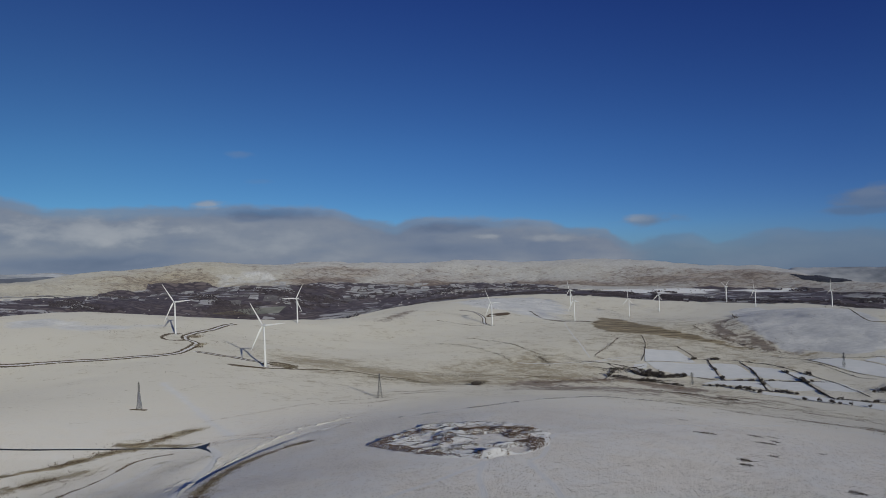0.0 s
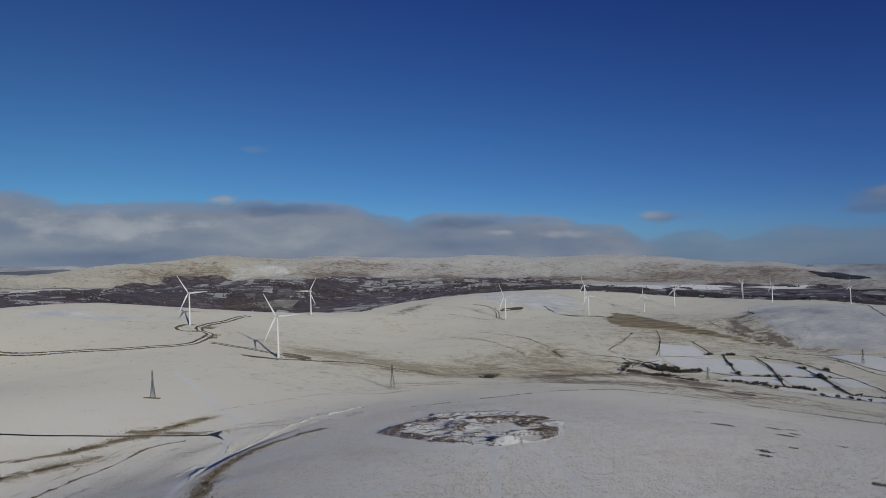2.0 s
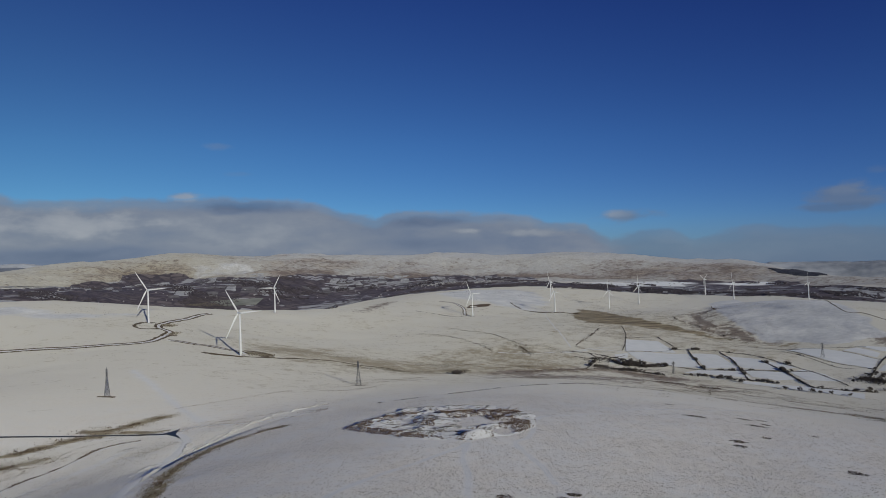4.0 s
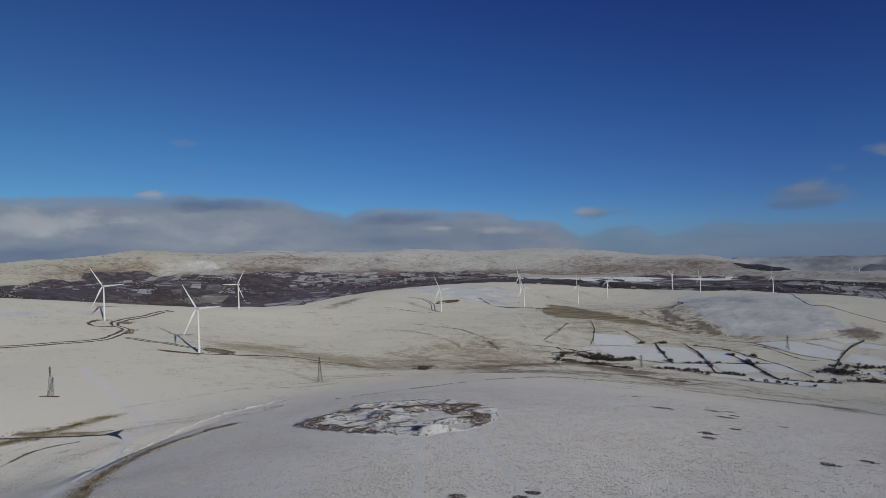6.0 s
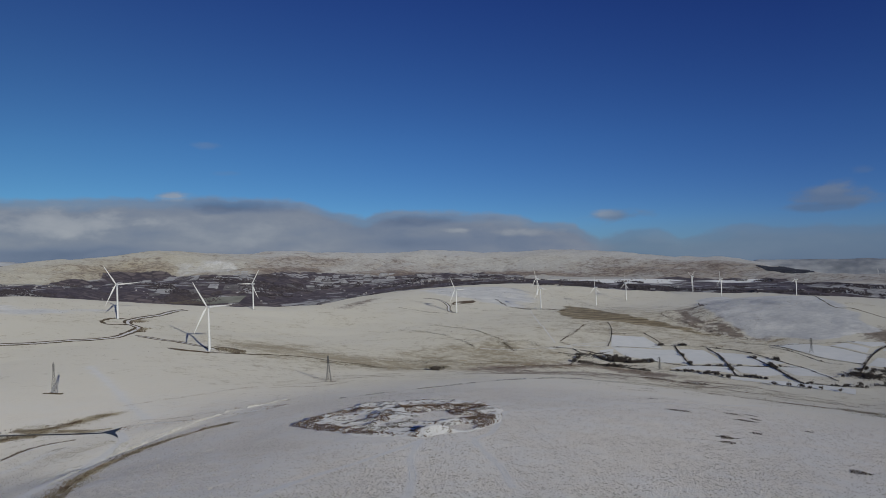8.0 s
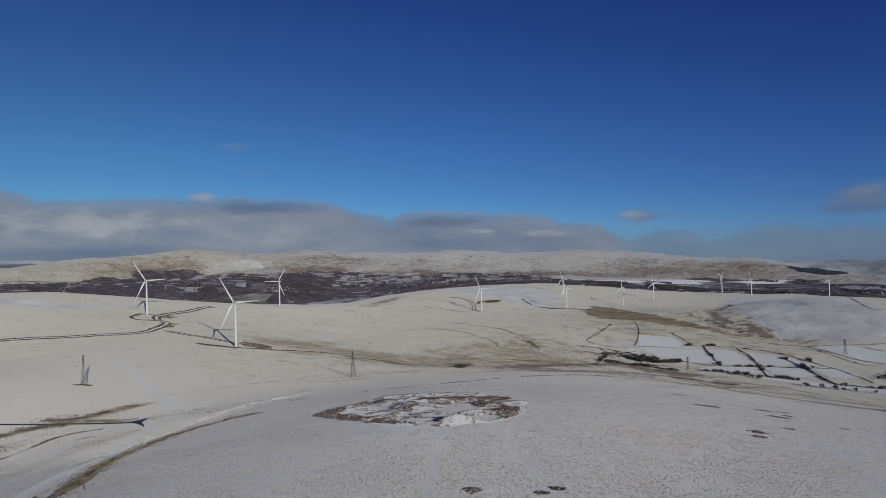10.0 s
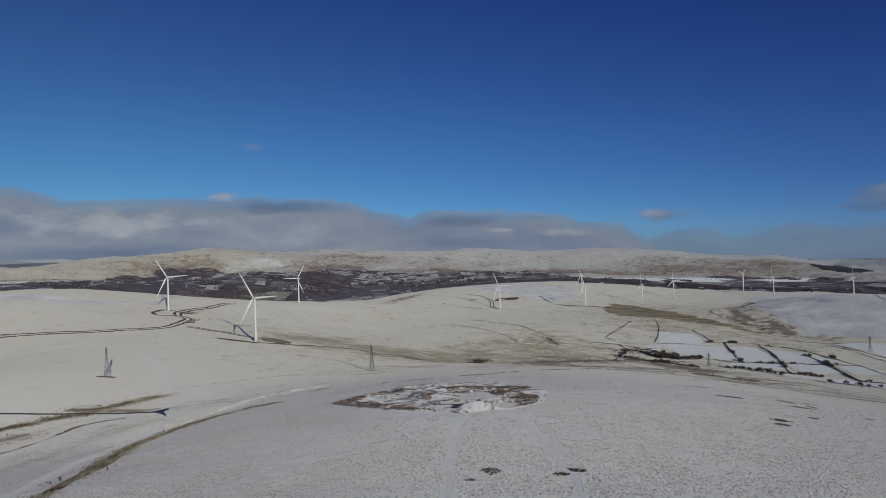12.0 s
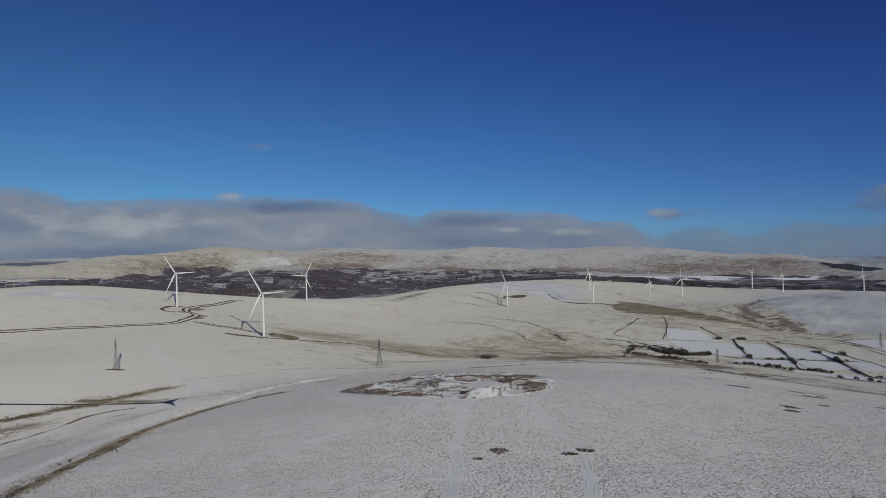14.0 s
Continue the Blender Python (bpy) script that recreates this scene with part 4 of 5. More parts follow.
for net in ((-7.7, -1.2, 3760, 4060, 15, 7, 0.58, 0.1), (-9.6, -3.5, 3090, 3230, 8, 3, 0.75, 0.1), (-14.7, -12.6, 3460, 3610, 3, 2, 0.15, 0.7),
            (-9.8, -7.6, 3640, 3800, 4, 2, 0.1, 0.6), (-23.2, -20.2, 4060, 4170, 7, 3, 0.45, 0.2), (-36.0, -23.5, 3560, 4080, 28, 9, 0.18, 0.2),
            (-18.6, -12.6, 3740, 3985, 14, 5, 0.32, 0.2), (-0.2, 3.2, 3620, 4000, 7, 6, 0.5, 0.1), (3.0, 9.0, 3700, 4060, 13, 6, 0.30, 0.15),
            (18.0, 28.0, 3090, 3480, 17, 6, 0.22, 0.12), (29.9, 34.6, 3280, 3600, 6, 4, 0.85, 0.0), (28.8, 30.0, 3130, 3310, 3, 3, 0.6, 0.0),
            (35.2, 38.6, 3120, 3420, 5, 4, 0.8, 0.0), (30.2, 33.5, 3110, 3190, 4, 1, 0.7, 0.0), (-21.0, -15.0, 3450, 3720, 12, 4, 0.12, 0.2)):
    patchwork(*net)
field(FARM_FIELD)
field(FAR_PASTURE, OLIVE, 2.5, "frosted grey-green pasture in the far valley")
field(FAR_PLOUGH, EARTH, 2.5, "bare brown field in the far valley")
flat_patch("heather_bed", DARK_PATCH, HEATHER, "dark rectangular bed of heather beside the turbine", "heather", 0.5)
ribbon("track", HILLTRACK, 3.0, VERGE, "dark farm track over the snowy hill", "track", 0.5, ragged=0.6, jump=0.3)
flat_patch("road", LANE_MOUTH, ASPHALT, "wet asphalt mouth of the lane at a snowy junction", "road")
ribbon("road", LANE_SNOW, 6.0, RUT, "moorland road covered with packed snow", "road", 0.3, ragged=0.6)
ribbon("road", LANE_SNOW2, 3.2, RUT, "moorland road covered with packed snow", "road", 0.3, ragged=0.5)

for line in (TRACK_MOOR1, TRACK_MOOR2, TRACK_MOOR3):
    for s in (-0.95, 0.95):
        ribbon("wheel_track", offset(line, s), 0.34, DRIFT, "wheel track pressed into the snow on the moor", "track", 0.05, 1.0, 0.5, jump=0.75)
ribbon("ditch", DITCH, 0.9, VERGE, "dark drainage ditch in the snowy moor", "ditch", 0.12, 2.0, 0.7)
for line, wide in ((PATH_SNOW, 3.5), (PATH_E, 2.6), (PATH_FARM, 4.0)):
    ribbon("path", line, wide, PACKED, "snow-covered path over rough grass", "path", 0.3, ragged=0.5)


# hills beyond the range; the blue haze of distance is put into their colours
FELL_FAR = speckled("snowy_fell_hazed", (0.20, 0.225, 0.27), (0.58, 0.60, 0.64), 0.006, 0.95)
FELL_DARK = speckled("dark_moor_hazed", (0.060, 0.072, 0.105), (0.20, 0.225, 0.27), 0.004, 0.95)
FIRS = speckled("fir_plantation", (0.045, 0.050, 0.078), (0.090, 0.098, 0.130), 0.02, 0.95)


def far_hill(name, b0, b1, reach, top, seed, mat, label, uneven=13, category="hill", fade=0.2):
    """A long low hill far off, falling away on both sides."""
    n = 160
    b = np.radians(np.linspace(b0, b1, n))
    env = step(0, fade, np.minimum(np.linspace(0, 1, n), np.linspace(1, 0, n)))
    crest = top - uneven * (0.5 - 0.8 * value_noise(np.degrees(b), 0 * b, 1.7, seed, 5)) - 110 * (1 - env)
    rows = [np.column_stack([(reach + d) * np.sin(b), (reach + d) * np.cos(b), crest - g]) for d, g in
            ((-420, 260), (-300, 90), (-200, 48), (-90, 14), (0, 0), (60, 20), (140, 200))]
    verts = np.concatenate(rows)
    faces = [(k * n + i, k * n + i + 1, (k + 1) * n + i + 1, (k + 1) * n + i) for k in range(len(rows) - 1) for i in range(n - 1)]
    tagged(new(name, mesh_of(name, verts, faces, [mat], True)), label, category, kind="structure")


far_hill("far_hill", -50, -25, 5500, 271, 3, FELL_FAR, "snowy mountain far beyond the range, coloured blue for haze")
far_hill("far_hill", -50, -25.5, 5300, 239, 4, FELL_DARK, "dark moorland hill beyond the range, coloured blue for haze", 9)
far_hill("far_hill", 24, 40, 5450, 110, 5, FELL_FAR, "snow-patched hill beyond the range, coloured blue for haze")
far_hill("far_hill", 31.8, 52, 5350, 72, 6, FELL_DARK, "dark moorland hill beyond the range, coloured blue for haze", 7)


BANK = speckled("grassy_bank", (0.20, 0.18, 0.14), (0.70, 0.69, 0.675), 0.5, 0.95, 0.1)


def bank(points, high, seed, turned=1, mat=None):
    """A low snowy bank: a gentle back on one side and a steep, ragged face on the other, north-west unless turned."""
    p = along(points, 1.2)
    d = np.gradient(p, axis=0)
    d /= np.maximum(np.hypot(d[:, 0], d[:, 1])[:, None], 1e-6)
    side = np.stack([-d[:, 1], d[:, 0]], 1)
    n = len(p)
    tall = high * np.clip(0.45 + 1.5 * value_noise(p[:, 0], p[:, 1], 7, seed, 3), -0.1, 1.3) * np.clip(np.minimum(np.arange(n), np.arange(n)[::-1]) / 6, 0, 1)
    sway = 1.8 * value_noise(p[:, 0], p[:, 1], 5, seed + 3, 3)
    rows = []
    for s, f, sink in ((0.9, 0.0, 0.25), (0.35, 0.55, 0.0), (0.0, 1.0, 0.0), (-0.8, 0.8, 0.0), (-1.8, 0.35, 0.0), (-3.0, 0.0, 0.2)):
        q = p + side * (turned * s + sway)[:, None]
        rows.append(np.column_stack([q, ground_z(q[:, 0], q[:, 1]) + tall * f - sink]))
    verts = np.stack(rows, 1).reshape(-1, 3)
    faces = [(i * 6 + k, i * 6 + k + 1, i * 6 + k + 7, i * 6 + k + 6) for i in range(n - 1) for k in range(5)]
    tagged(new("bank", mesh_of("bank", verts, faces, [mat or BANK], True)), "low snowy bank beside the moorland road", "bank", kind="structure")


# brighter copy of BANK, with the sunlit look put into its colour
BANK_SNOW = speckled("lit_snow_bank", (0.46, 0.44, 0.40), (0.76, 0.76, 0.755), 0.5, 0.9, 0.15)
bank(BANK_EDGE, 1.1, 71, -1, BANK_SNOW)
bank(offset(BANK_EDGE, 6), 0.5, 72, -1, BANK_SNOW)
bank(BANK_LANE, 1.2, 75, 1, BANK_SNOW)
bank(BANK_LOW, 0.9, 79, 1, BANK_SNOW)


# ---- wind turbines ----
HUB, BLADE = 65.0, 43.0


def blade_mesh():
    bm = bmesh.new()
    rings = []
    for r, chord, thick, twist in ((1.0, 1.9, 1.9, 0), (2.6, 1.9, 1.85, 2), (5.0, 2.6, 1.35, 11), (8.5, 3.3, 0.85, 10), (13, 3.0, 0.65, 7), (20, 2.4, 0.45, 4),
                                   (28, 1.8, 0.32, 2), (36, 1.25, 0.2, 1), (41, 0.8, 0.12, 0), (42.7, 0.35, 0.06, 0), (43, 0.08, 0.03, 0)):
        m = Matrix.Translation((chord * 0.12, -0.0008 * r * r, r)) @ Matrix.Rotation(radians(twist), 4, "Z")
        rings.append((m, chord / 2, thick / 2))
    return tube(bm, rings, 12)


def turbine_kind():
    """A three-bladed turbine at the origin; the rotor faces +Y and is built at rest."""
    top = bpy.data.objects.new("wind_turbine", None)
    scene.collection.objects.link(top)
    bm = bmesh.new()
    heights = (0.4, 0.41, 21, 21.02, 42, 42.02, 63.2)
    tube(bm, [(Matrix.Translation((0, 0, z)), 2.1 - 0.85 * z / 64, 2.1 - 0.85 * z / 64) for z in heights], 28)
    tower = part("tower", bm, PAINT, top)
    for z in (21, 42):
        bm = bmesh.new()
        r = 2.1 - 0.85 * z / 64 + 0.05
        tube(bm, [(Matrix.Translation((0, 0, z + dz)), r, r) for dz in (-0.14, 0.14)], 28)
        part("flange", bm, PAINT_GREY, tower, "grey flange ring", False)
    bm = bmesh.new()
    tube(bm, [(Matrix.Translation((0, 0, -1.6)), 6.5, 6.5), (Matrix.Translation((0, 0, 0.25)), 6.2, 6.2), (Matrix.Translation((0, 0, 0.42)), 2.6, 2.6)], 24)
    part("foundation", bm, CONCRETE, top, "round concrete foundation", False)
    bm = bmesh.new()
    bmesh.ops.create_cube(bm, size=1, matrix=Matrix.Translation((0, -2.1, 1.8)) @ Matrix.Diagonal((1.1, 0.14, 2.2, 1)))
    part("door", bm, PAINT_GREY, tower, "grey steel door", False)
    bm = bmesh.new()
    q = Matrix.Rotation(radians(-90), 4, "X")
    tube(bm, [(Matrix.Translation((0, y, HUB + dz)) @ q, w, h) for y, w, h, dz in
              ((-6.6, 1.0, 1.0, 0.15), (-6.3, 1.5, 1.55, 0.1), (-3, 1.75, 1.85, 0.05), (1.0, 1.75, 1.8, 0), (2.3, 1.5, 1.5, 0), (2.6, 1.3, 1.3, 0))], 16)
    nacelle = part("nacelle", bm, PAINT, top, "white rounded nacelle")
    bm = bmesh.new()
    bar(bm, (0, -5.2, HUB + 1.7), (0, -5.2, HUB + 3.4), 0.12)
    bar(bm, (-0.6, -5.2, HUB + 3.3), (0.6, -5.2, HUB + 3.3), 0.1)
    part("wind_vane", bm, PAINT_GREY, nacelle, "grey mast with wind sensors", False)
    bm = bmesh.new()
    tube(bm, [(Matrix.Translation((0, y, HUB)) @ q, w, w) for y, w in ((2.6, 1.45), (3.4, 1.6), (4.6, 1.5), (5.4, 1.0), (5.8, 0.4), (5.9, 0.05))], 18)
    part("hub", bm, PAINT, top, "white spinner cone")
    for k in range(3):
        b = part("blade", blade_mesh(), PAINT, top)
        b.matrix_basis = Matrix.Translation((0, 4.0, HUB)) @ Matrix.Rotation(radians(120 * k), 4, "Y") @ Matrix.Rotation(radians(-3), 4, "X")
    return tagged(top, "tall white three-bladed wind turbine standing on snowy moorland", "wind turbine", "wind turbines")


def set_rotor(top, degrees):
    k = 0
    for c in top.children:
        if c.name.startswith("blade"):
            c.matrix_basis = Matrix.Translation((0, 4.0, HUB)) @ Matrix.Rotation(radians(degrees + 120 * k), 4, "Y") @ Matrix.Rotation(radians(-3), 4, "X")
            k += 1


TURBINES = [(-539, 1371, 312, -32), (-284, 1075, 312, -30), (-395, 1835, 312, 33), (134, 1976, 315, -28), (404, 2150, 315, -20),
            (486, 2660, 315, -18), (668, 2495, 315, 0), (826, 2650, 315, 5), (1178, 2873, 315, 60), (1184, 2620, 315, -8), (1476, 2620, 315, 15)]
first = turbine_kind()
for k, (x, y, face, spin) in enumerate(TURBINES):
    m = pose(x, y, gz(x, y) - 0.1, 0, 0, -face)
    one = first if k == 0 else copy_thing(first, m)
    one.matrix_basis = m
    set_rotor(one, spin)
for (x, y), s in zip(TINY_TURBINES, (0.42, 0.36)):
    one = copy_thing(first, pose(0, 0, 0))
    one.matrix_basis = pose(x, y, gz(x, y) - 0.2, 0, 0, -300) @ Matrix.Scale(s, 4)
    tagged(one, "distant white wind turbine on the far hills")
    set_rotor(one, 40 * s * 10)


# ---- pylons ----
def pylon(x, y, high, turn):
    top = new("pylon")
    top.matrix_basis = pose(x, y, gz(x, y), 0, 0, turn)
    base, waist = high * 0.095, high * 0.022

    def half(z):
        return base + (waist - base) * min(z / (high * 0.72), 1) ** 0.85
    levels = [high * f for f in (0, 0.17, 0.32, 0.45, 0.56, 0.65, 0.72, 0.79, 0.86, 0.93)]
    for sx in (-1, 1):
        for sy in (-1, 1):
            bm = bmesh.new()
            for a, b in zip(levels, levels[1:]):
                bar(bm, (sx * half(a), sy * half(a), a - (0.3 if a == 0 else 0)), (sx * half(b), sy * half(b), b), 0.25)
            bar(bm, (sx * half(levels[-1]), sy * half(levels[-1]), levels[-1]), (0, 0, high), 0.22)
            part("leg", bm, STEEL, top, smooth=False)
    for face in range(4):
        bm = bmesh.new()
        turn_face = Matrix.Rotation(radians(90 * face), 4, "Z")
        for a, b in zip(levels, levels[1:]):
            bar(bm, turn_face @ Vector((-half(a), half(a), a)), turn_face @ Vector((half(b), half(b), b)), 0.12)
            bar(bm, turn_face @ Vector((half(a), half(a), a)), turn_face @ Vector((-half(b), half(b), b)), 0.12)
            bar(bm, turn_face @ Vector((half(b), half(b), b)), turn_face @ Vector((-half(b), half(b), b)), 0.11)
        part("bracing", bm, STEEL, top, smooth=False)
    for z, w in ((0.72, 3.2), (0.82, 3.9), (0.92, 3.0)):
        bm = bmesh.new()
        for s in (-1, 1):
            bar(bm, (s * w, 0, high * z + 0.3), (s * waist, waist, high * z), 0.2)
            bar(bm, (s * w, 0, high * z + 0.3), (s * waist, -waist, high * z), 0.2)
            bar(bm, (s * w, 0, high * z + 0.3), (0, 0, high * (z + 0.04)), 0.16)
        arm = part("crossarm", bm, STEEL, top, smooth=False)
        for s in (-1, 1):
            bm = bmesh.new()
            tube(bm, [(Matrix.Translation((s * w, 0, high * z + 0.2 - k * 0.28)), 0.16 if k % 2 else 0.07, 0.16 if k % 2 else 0.07) for k in range(8)], 8)
            part("insulator", bm, STONE, arm, "grey insulator string")
    return tagged(top, "grey galvanised steel lattice pylon standing in snow", "pylon", "power line pylons")


for x, y, high, turn in ((-318, 708, 29, -62), (-85, 857, 31, -70), (793, 1376, 30, -60), (421, 1186, 22, -60)):
    pylon(x, y, high, turn)
    ribbon("verge", [(x - 9, y - 2), (x, y), (x + 8, y + 1)], 3.5, VERGE, "bare ground under a pylon", "verge", 0.2, 1.5, 0.8) if high > 28 else None


# ---- plants ----
def rock_shape(rng, seg=6, rings=3):
    v, fcs = [(0, 0, 1.0)], []
    for i in range(1, rings + 1):
        a = math.pi * 0.55 * i / rings
        for k in range(seg):
            s = 0.8 + 0.4 * rng.random()
            b = 2 * math.pi * (k + 0.5 * (i % 2)) / seg
            v.append((math.sin(a) * math.cos(b) * s, math.sin(a) * math.sin(b) * s, math.cos(a) * (0.85 + 0.3 * rng.random())))
    for k in range(seg):
        fcs.append((0, 1 + k, 1 + (k + 1) % seg))
    for i in range(rings - 1):
        for k in range(seg):
            a, b = 1 + i * seg + k, 1 + i * seg + (k + 1) % seg
            fcs += [(a, a + seg, b), (b, a + seg, b + seg)]
    return np.array(v), np.array(fcs)


def tuft_shape(rng, blades=7):
    """Blades of grass or twigs that lean out from one root."""
    v, fcs = [], []
    for k in range(blades):
        a = 2 * math.pi * (k + rng.random() * 0.8) / blades
        lean, w, h = 0.35 + 0.5 * rng.random(), 0.16 + 0.12 * rng.random(), 0.7 + 0.5 * rng.random()
        c, s = math.cos(a), math.sin(a)
        n = len(v)
        v += [(-s * w, c * w, -0.1), (s * w, -c * w, -0.1), (c * lean, s * lean, h)]
        fcs.append((n, n + 1, n + 2))
    return np.array(v), np.array(fcs)


def clump_shape(rng, leaves=16):
    """A clump of small leaves or twig sprays about a centre."""
    v, fcs = [], []
    for k in range(leaves):
        d = Vector((rng.gauss(0, 1), rng.gauss(0, 1), rng.gauss(0, 1))).normalized()
        c = d * (0.35 + 0.65 * rng.random())
        a = d.orthogonal().normalized() * (0.25 + 0.25 * rng.random())
        b = d.cross(a).normalized() * (0.2 + 0.25 * rng.random())
        n = len(v)
        v += [tuple(c - a), tuple(c + b + d * 0.15), tuple(c + a), tuple(c - b - d * 0.1)]
        fcs += [(n, n + 1, n + 2), (n, n + 2, n + 3)]
    return np.array(v), np.array(fcs)


_rng = random.Random(11)
ROCKS = [rock_shape(_rng) for _ in range(5)]
LOW_ROCKS = [rock_shape(_rng, 5, 2) for _ in range(5)]
TUFTS = [tuft_shape(_rng) for _ in range(6)]
CLUMPS = [clump_shape(_rng) for _ in range(6)]
SPRAYS = [clump_shape(_rng, 8) for _ in range(6)]


def strewn(name, xyz, size, shapes, mat, label, category, flat=1.0, seed=1, kind="stuff", parent=None):
    """One object of many small shapes at the given places."""
    rng = np.random.default_rng(seed)
    V, Fc, n = [], [], 0
    pick = rng.integers(0, len(shapes), len(xyz))
    for k, (sv, sf) in enumerate(shapes):
        sel = np.nonzero(pick == k)[0]
        if not len(sel):
            continue
        a = rng.uniform(0, 2 * math.pi, len(sel))
        s = size[sel] * rng.uniform(0.75, 1.25, len(sel))
        c, si = np.cos(a)[:, None], np.sin(a)[:, None]
        vx = (sv[None, :, 0] * c - sv[None, :, 1] * si) * s[:, None] + xyz[sel, 0][:, None]
        vy = (sv[None, :, 0] * si + sv[None, :, 1] * c) * s[:, None] + xyz[sel, 1][:, None]
        vz = sv[None, :, 2] * s[:, None] * flat + xyz[sel, 2][:, None]
        V.append(np.stack([vx, vy, vz], -1).reshape(-1, 3))
        Fc.append((sf[None] + (np.arange(len(sel)) * len(sv))[:, None, None] + n).reshape(-1, 3))
        n += len(sel) * len(sv)
    me = mesh_of(name, np.concatenate(V), np.concatenate(Fc), [mat])
    ob = new(name, me)
    if parent:
        ob.parent = parent
        return ob
    return tagged(ob, label, category, kind=kind)


def on_ground(xy, dz=0.0):
    return np.column_stack([xy, ground_z(xy[:, 0], xy[:, 1]) + dz])


def band(points, spread, count, seed):
    """Random places in a band along a line, thinning out to its sides."""
    rng = np.random.default_rng(seed)
    p = along(points, 2.0)
    k = rng.integers(0, len(p), count)
    q = p[k] + rng.normal(0, spread, (count, 2)) * np.clip(0.6 + value_noise(p[k, 0], p[k, 1], 30, seed, 2), 0.15, 1.2)[:, None]
    patchy = value_noise(q[:, 0] * 0.6, q[:, 1], 3 + spread * 0.6, seed + 3, 3) > (-0.35 if spread < 3.5 and count > 7000 else -0.12)
    return q[patchy]


def disc(x, y, rx, ry, count, seed, turn=0.0):
    rng = np.random.default_rng(seed)
    a, r = rng.uniform(0, 2 * math.pi, count), np.sqrt(rng.uniform(0, 1, count))
    r *= 0.6 + 0.5 * (value_noise(np.cos(a) * 3, np.sin(a) * 3, 1.0, seed, 2) + 0.6)
    u, v = r * np.cos(a) * rx, r * np.sin(a) * ry
    c, s = math.cos(turn), math.sin(turn)
    return np.stack([x + u * c - v * s, y + u * s + v * c], 1)


# tussocks on the near moor
rng = np.random.default_rng(4)
a = np.radians(rng.uniform(-43, 43, 130000))
r = 150 * (620 / 150) ** rng.uniform(0, 1, 130000)
xy = np.stack([r * np.sin(a), r * np.cos(a)], 1)
dense = value_noise(xy[:, 0], xy[:, 1], 9, 3, 3)
keep = (dense > -0.3) & (np.minimum.reduce([apart(xy[:, 0], xy[:, 1], q) for q in (TRACK_MOOR1, TRACK_MOOR2, TRACK_MOOR3, LANE_SNOW)]) > 2.0)
keep &= (xy[:, 0] > -135) | (xy[:, 1] > 540) | (rng.random(len(xy)) < 0.45)
keep &= np.hypot(xy[:, 0] / 60, (xy[:, 1] - 415) / 60) > 0.95
xy = xy[keep]
few = xy[::2]
strewn("tussock_grass", on_ground(few, -0.14), 0.27 + 0.16 * rng.random(len(few)), LOW_ROCKS, TUFT, "snow-dusted grass tussocks on the near moor", "grass", 0.75, 6)
sub = xy[1::4]
strewn("grass_blades", on_ground(sub, 0.0), 0.20 + 0.12 * rng.random(len(sub)), TUFTS, RUSH, "dead grass blades between snowy tussocks", "grass", 0.8, 8)

